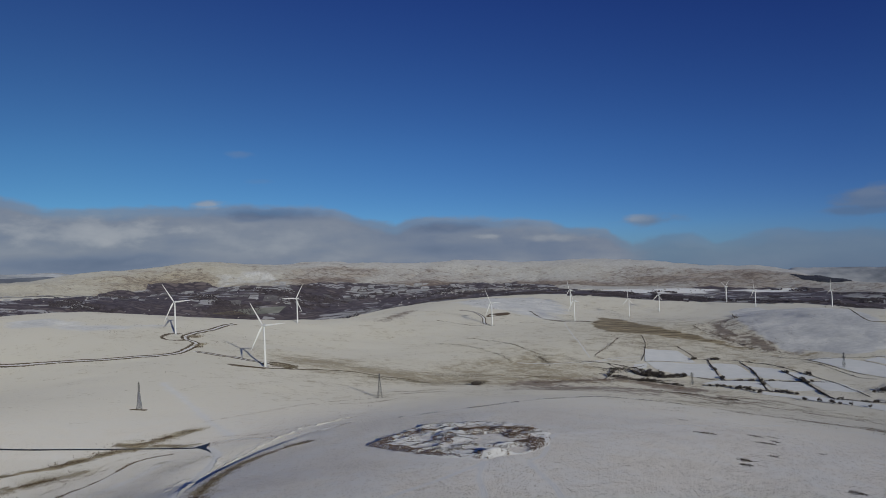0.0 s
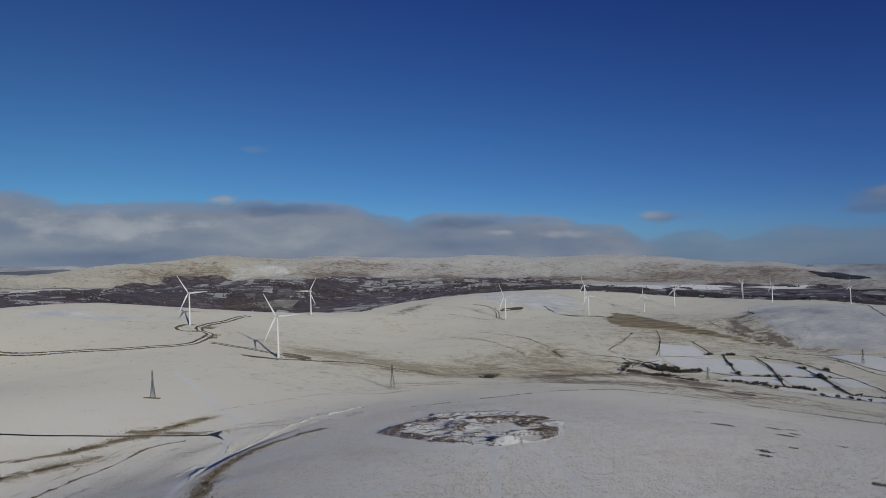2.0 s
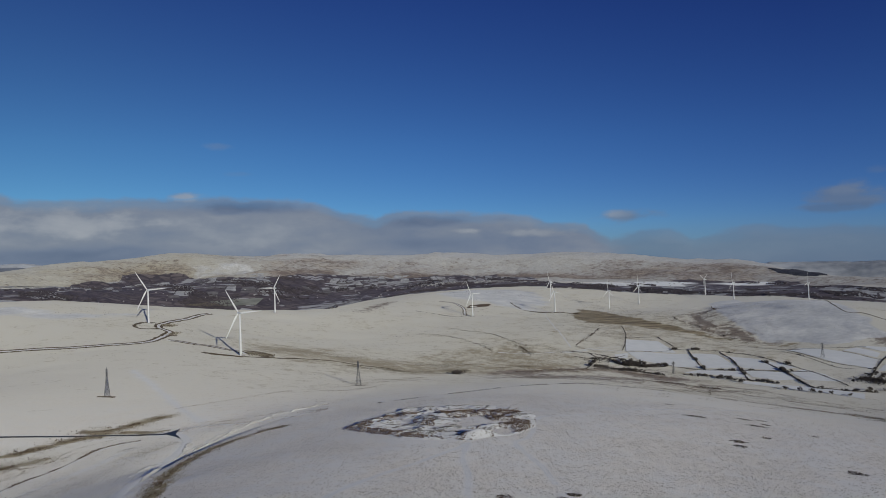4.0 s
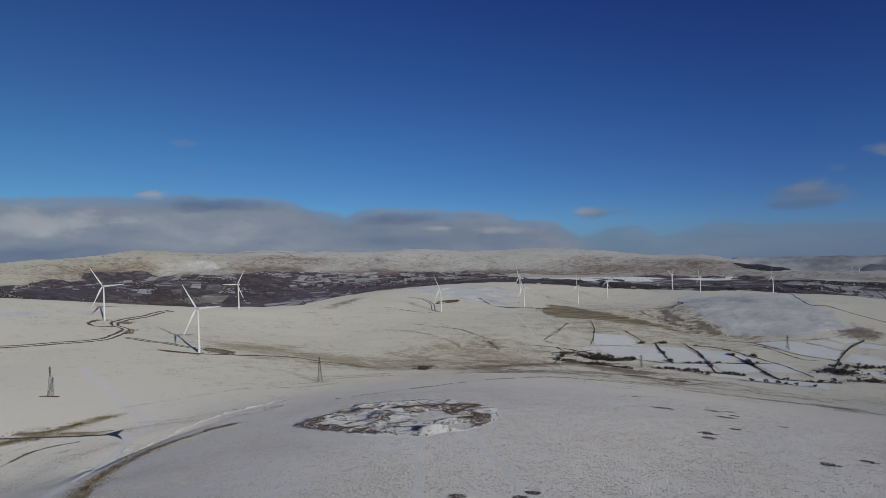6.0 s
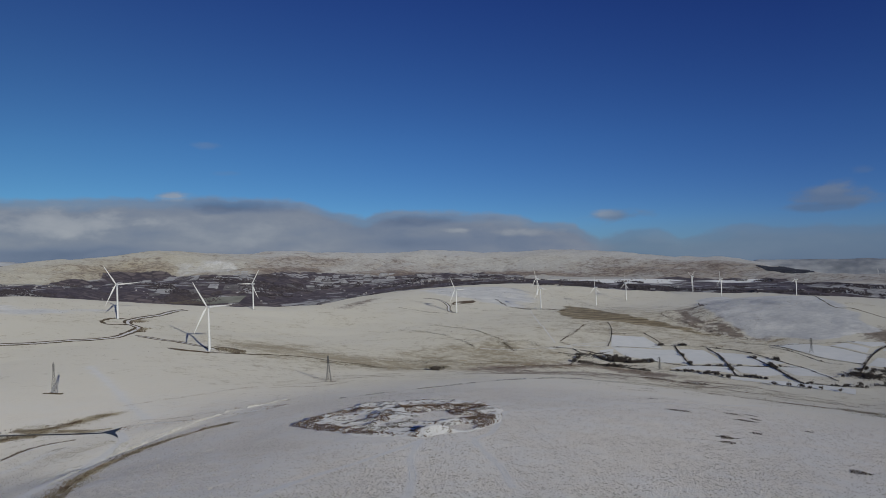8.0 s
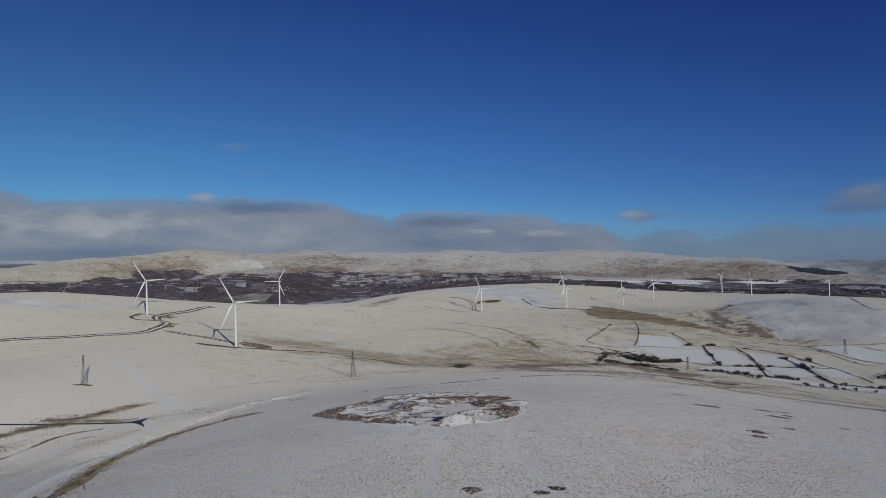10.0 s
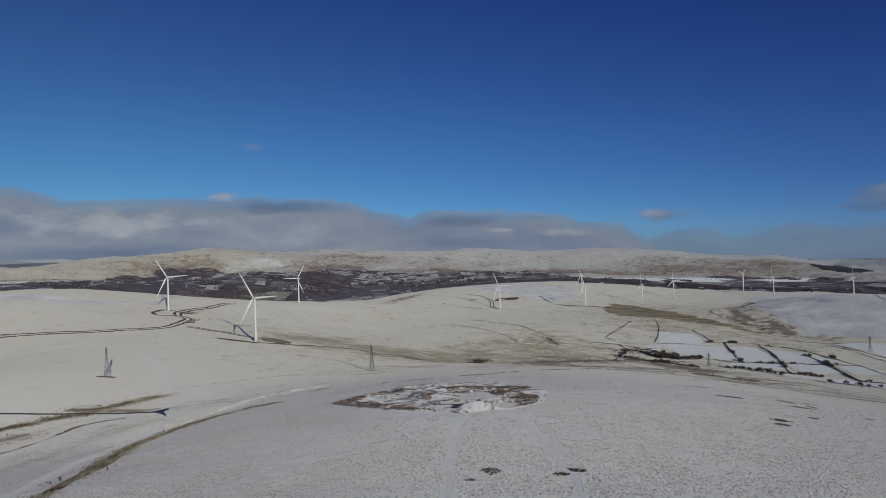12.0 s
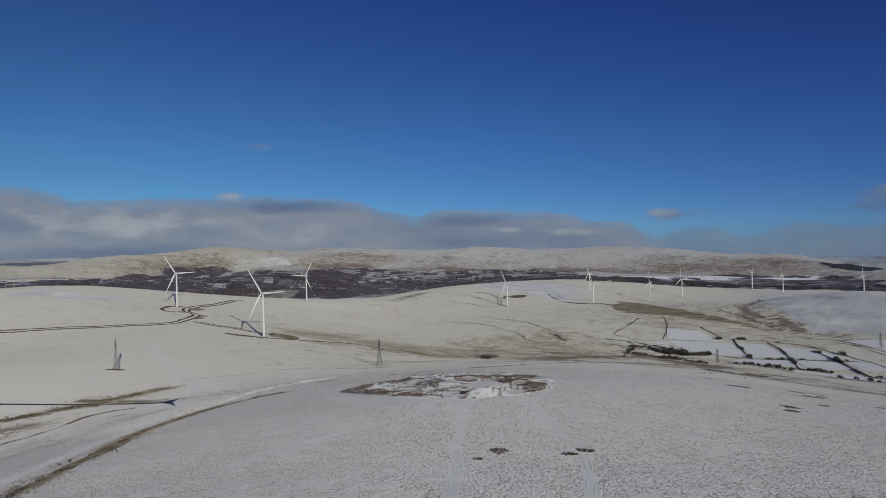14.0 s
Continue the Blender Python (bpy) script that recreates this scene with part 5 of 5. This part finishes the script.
# rush belts and heather; dark tufts in the belts stand for shaded relief
for k, (line, spread, count, size, mat, shapes) in enumerate((
        (RUSH_BELT, 5.0, 6500, 0.46, RUSH, TUFTS), (offset(RUSH_BELT, -2.0), 4.5, 2200, 0.40, BROWN_HEATHER, TUFTS), (RUSH_BELT, 4.0, 700, 0.8, HEATHER, TUFTS), (RUSH_LEFT3, 12, 500, 0.9, HEATHER, TUFTS), (RUSH_LEFT4, 10, 420, 0.9, HEATHER, TUFTS), (RUSH_LEFT5, 11, 420, 0.9, HEATHER, TUFTS), (RUSH_LEFT2, 8, 1500, 0.42, RUSH, TUFTS), (RUSH_LEFT2, 6, 400, 0.4, HEATHER, TUFTS),
        (RUSH_LEFT3, 13, 4600, 0.42, RUSH, TUFTS), (RUSH_LEFT3, 9, 1000, 0.4, HEATHER, TUFTS), (RUSH_LEFT4, 12, 3600, 0.42, RUSH, TUFTS), (RUSH_LEFT4, 6, 700, 0.4, HEATHER, TUFTS),
        (RUSH_LEFT5, 13, 4000, 0.45, RUSH, TUFTS), (RUSH_LEFT5, 7, 900, 0.42, HEATHER, TUFTS), (RUSH_LEFT6, 3, 900, 0.4, RUSH, TUFTS), (RUSH_LEFT6, 2, 400, 0.4, HEATHER, TUFTS),
        *((q, 2.5, 420, 0.5, BROWN_HEATHER, TUFTS) for q in MOOR_LINES),
        (EDGE_WALL, 1.6, 380, 0.42, BROWN_HEATHER, TUFTS), (SCRUB_A, 5.5, 616, 0.85, HEATHER, TUFTS), (SCRUB_A, 8, 1120, 0.9, RUSH, TUFTS), (SCRUB_B, 5.5, 330, 0.85, HEATHER, TUFTS), (SCRUB_B, 8, 600, 0.9, RUSH, TUFTS), (HOLLOW, 15, 1500, 0.8, BROWN_HEATHER, TUFTS), (STREAKS, 11, 900, 0.7, RUSH, TUFTS), (HEDGE_E2, 3.0, 600, 1.1, HEATHER, TUFTS),
        *((q, 4.0, 420, 0.8, BROWN_HEATHER, TUFTS) for q in BROW_BELTS), (VERGE_LONG, 4.0, 420, 0.8, HEATHER, TUFTS), (SCRUB_C, 5.5, 462, 0.85, HEATHER, TUFTS), (SCRUB_C, 8, 840, 0.9, RUSH, TUFTS), (SCRUB4, 14, 1800, 1.2, RUSH, TUFTS), (PATH_D, 3, 250, 1.5, HEATHER, TUFTS), (SCRUB5, 4, 300, 2.0, HEATHER, TUFTS),
        (BELT_ROW, 16, 1100, 0.9, RUSH, TUFTS), (BELT_ROW2, 12, 900, 1.0, HEATHER, TUFTS), (BELT_ROW3, 12, 800, 0.8, RUSH, TUFTS),
        (DITCH, 1.5, 500, 0.8, HEATHER, TUFTS), (GULLY, 5, 420, 1.7, HEATHER, TUFTS), (E_PAD, 6, 900, 2.0, HEATHER, TUFTS),
        (offset(DITCH, 22), 5, 400, 0.45, RUSH, TUFTS), (offset(DITCH, -30), 10, 700, 0.38, RUSH, TUFTS), (offset(DITCH, -60), 14, 1100, 0.38, RUSH, TUFTS), (LANE_SNOW2, 6, 500, 0.6, BROWN_HEATHER, TUFTS), (STRAW_SLOPE, 75, 2600, 0.9, RUSH, TUFTS))):
    strewn("rushes" if mat is RUSH else "heather", (spots := on_ground(band(line, spread, int(count * 1.6), 50 + k))), size * np.random.default_rng(k).uniform(0.35, 1.3, len(spots)), shapes, mat,
           "dead straw-coloured rushes standing out of the snow" if mat is RUSH else "dark heather showing through the snow",
           "rushes" if mat is RUSH else "heather", 0.7, 90 + k)
for k, (x, y, rx, ry, count, mat) in enumerate(((173, 466, 7, 4, 240, HEATHER), (187, 550, 4, 3, 60, HEATHER), (213, 479, 5, 3.5, 130, HEATHER), (203, 443, 6, 3.5, 170, HEATHER),
                                               (217, 459, 4, 3, 80, HEATHER), (227, 485, 4, 3, 60, HEATHER), (160, 373, 5, 2.8, 190, HEATHER), (155, 362, 4, 2.2, 110, HEATHER), (183, 392, 3.2, 2.0, 70, HEATHER),
                                               (189, 321, 4.2, 2.6, 170, HEATHER), (214, 332, 3.6, 2.4, 110, HEATHER), (227, 422, 2.5, 2, 40, HEATHER), (25, 271, 3.2, 2.4, 150, HEATHER), (51.5, 273, 3.2, 1.2, 110, HEATHER),
                                               (46, 269, 2.8, 1.4, 90, HEATHER), (19, 262, 1.5, 1, 30, HEATHER), (-508, 1385, 16, 26, 800, RUSH), (-505, 1372, 13, 22, 260, HEATHER), (-455, 1270, 8, 34, 420, RUSH), (-448, 1240, 6, 25, 160, HEATHER), (-262, 1118, 26, 30, 900, RUSH), (-266, 1118, 24, 26, 420, HEATHER), (-300, 1055, 30, 6, 400, HEATHER),
                                               (-318, 706, 8, 2, 90, HEATHER))):
    count, ry = (int(count * 1.2), ry * 1.5) if y < 600 else (count, ry)
    strewn("heather_patch", on_ground(disc(x, y, rx, ry, count, 200 + k)), np.random.default_rng(k).uniform(0.22, 0.5, count) if y < 600 else np.full(count, 1.1), TUFTS, mat,
           "patch of dark heather on the snowy moor", "heather", 0.65, 300 + k)


# loose scrub over the hills
for k, (x0, x1, y0, y1, count, size, mat) in enumerate(((-100, 420, 1150, 1750, 260, 1.3, HEATHER), (-420, 60, 1080, 1600, 120, 1.1, RUSH), (350, 800, 1450, 2300, 420, 1.6, HEATHER),
                                                       (-640, -80, 620, 1050, 60, 0.9, HEATHER), (150, 480, 620, 1050, 260, 1.0, RUSH), (-290, -150, 300, 560, 620, 0.40, BROWN_HEATHER), (-330, -190, 380, 560, 380, 0.36, HEATHER), (480, 1000, 2000, 2750, 420, 1.3, BROWN_HEATHER), (560, 760, 2150, 2600, 120, 1.8, HEATHER), (-230, -60, 560, 860, 420, 0.45, BROWN_HEATHER), (40, 400, 900, 1180, 700, 0.55, BROWN_HEATHER), (60, 330, 930, 1160, 300, 0.6, HEATHER), (400, 760, 1500, 2000, 500, 0.9, BROWN_HEATHER), (-260, 60, 850, 1100, 320, 0.6, RUSH), (780, 1000, 1560, 2000, 240, 0.9, BROWN_HEATHER),
                                                       (-700, -420, 1250, 1560, 60, 1.3, HEATHER), (650, 800, 1550, 2100, 160, 1.5, HEATHER), (60, 700, 2000, 2800, 200, 2.0, HEATHER),
                                                       (280, 760, 1060, 1230, 420, 0.8, HEATHER), (280, 900, 900, 1150, 420, 0.8, BROWN_HEATHER), (-420, 200, 1100, 1500, 300, 0.7, BROWN_HEATHER),
                                                       (300, 420, 1230, 1400, 160, 1.0, HEATHER))):
    rng = np.random.default_rng(700 + k)
    c = rng.uniform((x0, y0), (x1, y1), (count, 2))
    c = c[value_noise(c[:, 0], c[:, 1], 60, 710 + k, 2) > -0.1]
    xy = np.repeat(c, 7, axis=0) + rng.normal(0, 1, (len(c) * 7, 2)) * [5.0 * size, 2.0 * size]
    strewn("heather" if mat is HEATHER else "rushes", on_ground(xy), size * rng.uniform(0.25, 0.95, len(xy)), TUFTS, mat,
           "scattered dark heather tufts on a snowy slope" if mat is HEATHER else "scattered dead rushes on a snowy slope", "heather" if mat is HEATHER else "rushes", 0.6, 730 + k)


# ruined dry-stone wall along the brow of the moor
wall_rng = np.random.default_rng(23)
wall_xy = along(EDGE_WALL, 0.8)
stand = value_noise(wall_xy[:, 0], wall_xy[:, 1], 16, 25, 3) > -0.05
wall_xy = wall_xy[stand] + wall_rng.normal(0, 0.25, (stand.sum(), 2))
strewn("dry_stone_wall", on_ground(wall_xy, 0.1), wall_rng.uniform(0.4, 0.8, len(wall_xy)), ROCKS, STONE, "low ruined dry-stone wall along the moor's brow", "wall", 1.0, 26)
capped = wall_xy[value_noise(wall_xy[:, 0], wall_xy[:, 1], 9, 27, 2) > 0.0]
strewn("snow_cap", on_ground(capped + [0.0, 0.5], 0.45), wall_rng.uniform(0.4, 0.7, len(capped)), LOW_ROCKS, CAP, "snow lying on a ruined stone wall", "snow", 0.6, 28)


# ---- old quarry on the near moor ----
def quarry():
    """A low worn ring of spoil with hollows, under snow."""
    cx, cy, half = 0.0, 430.0, 84.0
    n = 215
    g = np.linspace(-half, half, n)
    X, Y = np.meshgrid(g, g, indexing="xy")
    x, y = X.ravel(), Y.ravel()
    wob = 4.0 * value_noise(x + 40, y, 16, 61, 2)
    depth = apart(x + cx, y + cy, QUARRY_EDGE + QUARRY_EDGE[:1]) * (2 * inside(x + cx, y + cy, QUARRY_EDGE) - 1) + wob
    body = step(1.5, 6.5, depth)
    rim = np.exp(-((depth - 7) / 5) ** 2)
    rr = 1 - np.clip(depth, 0, 50) / 50
    lump = value_noise(x, y, 17, 63, 3)
    ridge = 1 - np.abs(value_noise(x, y, 26, 67, 2)) * 2.2
    z = body * (0.2 + 1.1 * rim + 2.0 * np.clip(ridge, 0, 1) * (1 - rim) + 1.1 * lump - 1.3 * np.exp(-((rr - 0.4) / 0.25) ** 2))
    z += body * 2.6 * np.exp(-(((x - 22) / 9) ** 2 + ((y + 60) / 7) ** 2)) - body * 4.5 * np.exp(-(((x - 38) / 6) ** 2 + ((y + 52) / 8) ** 2))
    z += 3.2 * body * np.exp(-(((x - 46) / 4) ** 2 + ((y + 58) / 6) ** 2))
    z += 2.0 * body * np.exp(-(((x + 30) / 10) ** 2 + ((y - 5) / 9) ** 2)) + 1.4 * body * np.exp(-(((x) / 8) ** 2 + ((y + 12) / 6) ** 2))
    base = ground_z(x + cx, y + cy)
    z = 0.8 * z + body * 0.9 * value_noise(x, y, 6, 64, 3)
    zz = base + z + np.where(body > 0.01, 0.12, -0.6)
    i = np.arange(n * (n - 1)).reshape(n - 1, n)[:, :-1].ravel()
    me = mesh_of("quarry_mound", np.stack([x + cx, y + cy, zz], 1), np.stack([i, i + 1, i + n + 1, i + n], 1), [MOUND], True)
    tagged(new("quarry_mound", me), "old overgrown quarry mound with hollows under snow", "quarry mound", kind="structure")
    rng = np.random.default_rng(12)
    k = rng.choice(len(x), 42000)
    px_, py_ = x[k] + rng.uniform(-0.4, 0.4, len(k)), y[k] + rng.uniform(-0.4, 0.4, len(k))
    wx = px_ + cx + 1.6 * value_noise(px_, py_, 7, 81, 2)
    wy = py_ + cy + 3.0 * value_noise(px_, py_, 7, 85, 2)
    zone = np.maximum.reduce([inside(wx, wy, o) for o in QUARRY_HEATHER])
    zone += 0.6 * value_noise(px_, py_, 5, 71, 3)
    ok = zone > 0.30
    xyz = np.stack([px_ + cx, py_ + cy, zz[k]], 1)
    strewn("heather_patch", xyz[ok], np.full(ok.sum(), 0.55), TUFTS, BROWN_HEATHER, "brown heather on the old quarry mound", "heather", 0.9, 13)
    tan_grass = inside(wx, wy, QUARRY_GRASS) > 0
    strewn("rushes", xyz[tan_grass], np.full(tan_grass.sum(), 0.5), TUFTS, RUSH, "tan dead grass in the old quarry hollow", "rushes", 0.9, 16)
    dots = (~ok) & (body[k] > 0.3) & (value_noise(px_, py_, 3.2, 78, 2) > 0.32)
    strewn("heather_patch", xyz[dots], np.full(dots.sum(), 0.42), TUFTS, HEATHER, "small dark heather clumps on the old quarry mound", "heather", 0.8, 15)
    few = (~ok) & (body[k] > 0.6) & (value_noise(px_, py_, 8, 77, 2) > 0.30)
    strewn("rubble", xyz[few] - [0, 0, 0.1], np.full(few.sum(), 0.42), ROCKS, STONE, "grey stone rubble poking through the snow", "rubble", 0.6, 14)


MOUND, _t, _b, _pos = material("quarry_snow", 0.85)
_n = noise_tex(_t, _pos, 0.35, 6, 0.65)
_t.links.new(mix(_t, ramp(_t, _n, [(0.56, 0.0), (0.63, 0.8)]), (0.69, 0.695, 0.71), (0.28, 0.235, 0.185)), _b.inputs["Base Color"])
bump(_t, _b, _n, 0.6, 0.6)
quarry()


# ---- hedges, trees and walls of the farmland ----
def hedge(points, high, seed, bushy=0.3):
    xy = along(points, 1.1)
    rng = np.random.default_rng(seed)
    grow = value_noise(xy[:, 0], xy[:, 1], 18, seed, 3)
    keep = grow > -0.55
    xy = xy[keep] + rng.normal(0, 0.35, (keep.sum(), 2))
    s = high * (0.36 + 0.25 * rng.random(len(xy)) + bushy * np.clip(grow[keep], 0, 1) * 2.0)
    return strewn("hedge", on_ground(xy, 0.0) + np.column_stack([0 * s, 0 * s, s * 0.55]), s, SPRAYS, TWIG,
                  "leafless dark hedge between snowy fields", "hedge", 0.9, seed, kind="object")


for k, (line, high) in enumerate(((H_TOPA, 1.2), (H_A1, 1.6), (H_BOT, 1.5), (H_B, 3.0), (H_C, 2.8), (H_BOTB, 2.8), (H_BOTC, 2.0), (H_D, 2.4), (H_E, 3.2),
                                  (H_F, 2.4), (H_UP, 1.8), (H_UP2, 1.8), (H_R, 2.6), (H_EAST, 1.8), (H_EAST2, 1.6), (WALL_E, 1.6), (FARM_HEDGES[0], 4.2), (FARM_HEDGES[1], 2.4), (FARM_HEDGES[2], 1.0), (FARM_HEDGES[3], 2.6), (FARM_HEDGES[4], 4.0), (FARM_HEDGES[5], 2.2), (FARM_HEDGES[6], 2.0), (FARM_HEDGES[7], 1.8))):
    ob = hedge(line, high * 1.05, 400 + k)
    ob["kind"] = "object"


def tree_kind(seed):
    """A bare winter tree, about 7 m high: trunk, limbs and a crown of twig sprays."""
    rng = random.Random(seed)
    top = new("tree")
    bm = bmesh.new()
    tips = []
    tube(bm, [(Matrix.Translation((0.1 * z * rng.uniform(-1, 1) * 0.5, 0.05 * z, z)), 0.28 - 0.05 * z, 0.28 - 0.05 * z) for z in (-0.3, 0.4, 1.4, 2.6, 3.6)], 7)
    for k in range(7):
        a, lift, reach = 2 * math.pi * k / 7 + rng.random(), rng.uniform(0.7, 3.2), rng.uniform(1.6, 3.0)
        end = Vector((math.cos(a) * reach, math.sin(a) * reach, lift + rng.uniform(0.5, 2.2)))
        bar(bm, (0, 0, lift - 0.4), end * 0.6 + Vector((0, 0, lift * 0.3)), 0.12)
        bar(bm, end * 0.6 + Vector((0, 0, lift * 0.3)), end, 0.07)
        tips += [end, end * 0.75 + Vector((0, 0, 0.9))]
    part("trunk", bm, BARK, top)
    pts, sizes = [], []
    for tip in tips:
        for _ in range(7):
            pts.append(tip + Vector((rng.gauss(0, 0.8), rng.gauss(0, 0.8), rng.gauss(0, 0.6))))
            sizes.append(rng.uniform(0.35, 0.8))
    strewn("crown", np.array(pts), np.array(sizes) * 1.1, CLUMPS, TWIG, "", "", 0.9, seed, parent=top)
    return tagged(top, "small bare winter tree beside snowy fields", "tree", "trees of the farmland")


KINDS = [tree_kind(s) for s in (1, 2, 3)]
spots = []
rng = np.random.default_rng(31)
for line, count in ((H_BOTB, 12), (H_BOTC, 10), (H_E, 6), (H_F, 6), (H_B, 3), (H_C, 5), (H_D, 5), (H_UP2, 5), (H_R, 8), (GULLY, 9), (H_BOT, 4), (FARM_HEDGES[0], 9), (FARM_HEDGES[4], 10), (FARM_HEDGES[5], 5), (FARM_HEDGES[7], 4)):
    p = along(line, 2.0)
    for k in rng.integers(0, len(p), count // 2 + 1):
        size = rng.uniform(0.45, 1.2)
        for j in range(rng.integers(1, 5)):
            spots.append((*(p[min(k + 2 * j, len(p) - 1)] + rng.normal(0, 1.0, 2)), size * rng.uniform(0.7, 1.1)))
for x, y, sx, sy, count in ((374, 1262, 12, 6, 14), (*COPSE_E, 17, 18, 22), (*COPSE_E2, 26, 7, 14), (*COPSE_E3, 28, 6, 12), (430, 1262, 10, 4, 8), (*FARM_COPSE[1], 7, 9, 16), (*FARM_COPSE[3], 9, 7, 16), (*FARM_COPSE[2], 6, 5, 8), (371, 1263, 9, 6, 12), (900, 1190, 60, 30, 14)):
    for _ in range(count):
        spots.append((rng.normal(x, sx), rng.normal(y, sy), rng.uniform(0.6, 1.25)))
for x, y in TREE_ROW:
    spots.append((x, y, rng.uniform(0.8, 1.2)))
spots.sort(key=lambda q: math.hypot(q[0], q[1]))
used = set()
for k, (x, y, s) in enumerate(spots[:290]):
    m = pose(x, y, gz(x, y), 0, 0, rng.uniform(0, 360)) @ Matrix.Scale(s, 4)
    kind = k % 3
    if kind in used:
        one = copy_thing(KINDS[kind], pose(0, 0, 0))
    else:
        one, _ = KINDS[kind], used.add(kind)
    one.matrix_basis = m

beyond = np.array([(x, y, gz(x, y) + 2.2 * s + dz * s, s) for x, y, s in spots[290:] for dz in (-0.8, 0.0, 0.8)])
if len(beyond):
    strewn("far_trees", beyond[:, :3], beyond[:, 3] * 1.5, CLUMPS, TWIG, "small bare winter trees on the farther field edges", "trees", 0.9, 60)


def thicket(x, y, sx, sy, count, high, seed):
    """Dense leafless brushwood over a stretch of ground."""
    rng = np.random.default_rng(seed)
    q = rng.normal(0, 1, (count, 2)) * [sx, sy] + [x, y]
    up = rng.uniform(0.1, 1.0, count) * high * np.clip(0.7 + value_noise(q[:, 0], q[:, 1], 12, seed, 2), 0.3, 1.2)
    strewn("thicket", on_ground(q) + np.column_stack([0 * up, 0 * up, up]), rng.uniform(0.7, 1.5, count), CLUMPS, TWIG,
           "dense dark leafless thicket among snowy fields", "thicket", 0.8, seed)


for k, spot in enumerate(((*COPSE_E, 15, 17, 620, 5.0), (*COPSE_E2, 24, 6, 260, 4.0), (*COPSE_E3, 26, 5, 260, 4.0), (371, 1263, 7, 5, 150, 5.5), (345, 1215, 24, 4, 220, 3.5), (330, 1290, 20, 8, 120, 2.0), (312, 1245, 14, 6, 90, 2.0))):
    thicket(*spot, 880 + k)

# a thorn bush in the hollow
bush = new("bush")
bush.matrix_basis = pose(46, 1090, gz(46, 1090))
pts = np.random.default_rng(2).normal(0, 1, (160, 3)) * [4.0, 3.0, 1.4] + [0, 0, 2.6]
strewn("crown", pts, np.full(160, 1.4), CLUMPS, TWIG, "", "", 0.9, 5, parent=bush)
bm = bmesh.new()
for k in range(8):
    bar(bm, (k * 0.9 - 3.2, 0.4 * math.sin(k), -0.4), (k * 1.2 - 4.2, math.sin(k * 2.0), 2.4), 0.2)
part("stems", bm, BARK, bush)
tagged(bush, "dense dark thorn bush in a snowy hollow", "bush")

# ---- far valley ----
rng = np.random.default_rng(77)
a = np.radians(rng.uniform(-45, 45, 60000))
r = rng.uniform(3050, 3950, 60000)
xy = np.stack([r * np.sin(a), r * np.cos(a)], 1)
thick = value_noise(xy[:, 0], xy[:, 1], 150, 41, 3) + 0.25 * value_noise(xy[:, 0], xy[:, 1], 40, 43, 1)
xy = xy[(thick > 0.22) & ~((np.abs(np.degrees(a) - 19.5) < 8) & (np.abs(r - 3660) < 190)) & (r < np.interp(np.degrees(a), VALLEY_BEARING, VALLEY_REACH) - 40)]
strewn("far_woods", on_ground(xy, 2.0), rng.uniform(2.5, 4.5, len(xy)), LOW_ROCKS, WOODS, "dark leafless woods in the far valley", "woods", 0.9, 44)
# fir plantation on the far slope in the east
PLANTATION = [(1949, 3859), (2039, 3827), (2122, 3768), (2170, 3655), (2110, 3663), (2015, 3723), (1969, 3789)]
xy = rng.uniform((1930, 3640), (2190, 3880), (9000, 2))
xy = xy[inside(xy[:, 0] + 12 * value_noise(xy[:, 0], xy[:, 1], 40, 47, 2), xy[:, 1], PLANTATION) > 0]
strewn("fir_plantation", on_ground(xy, 1.0), rng.uniform(1.8, 3.2, len(xy)), LOW_ROCKS, FIRS, "dark fir plantation on a far snowy slope", "woods", 1.7, 48)


def house_shape():
    v = [(-1, -0.6, -0.3), (1, -0.6, -0.3), (1, 0.6, -0.3), (-1, 0.6, -0.3), (-1, -0.6, 0.7), (1, -0.6, 0.7), (1, 0.6, 0.7), (-1, 0.6, 0.7), (-1, 0, 1.25), (1, 0, 1.25)]
    f = [(0, 1, 5), (0, 5, 4), (2, 3, 7), (2, 7, 6), (1, 2, 6), (1, 6, 5), (5, 6, 9), (3, 0, 4), (3, 4, 7), (4, 8, 7), (4, 5, 9), (4, 9, 8), (6, 7, 8), (6, 8, 9)]
    return np.array(v), np.array(f)


a = np.radians(np.concatenate([rng.normal(3, 2.6, 260), rng.uniform(-36, 30, 160)]))
r = np.concatenate([rng.normal(3640, 50, 260), rng.uniform(3250, 3800, 160)])
xy = np.stack([r * np.sin(a), r * np.cos(a)], 1)
strewn("far_houses", on_ground(xy), rng.uniform(2, 3.6, len(xy)), [house_shape()], RENDERED, "pale village houses in the far valley", "houses", 1.0, 46)
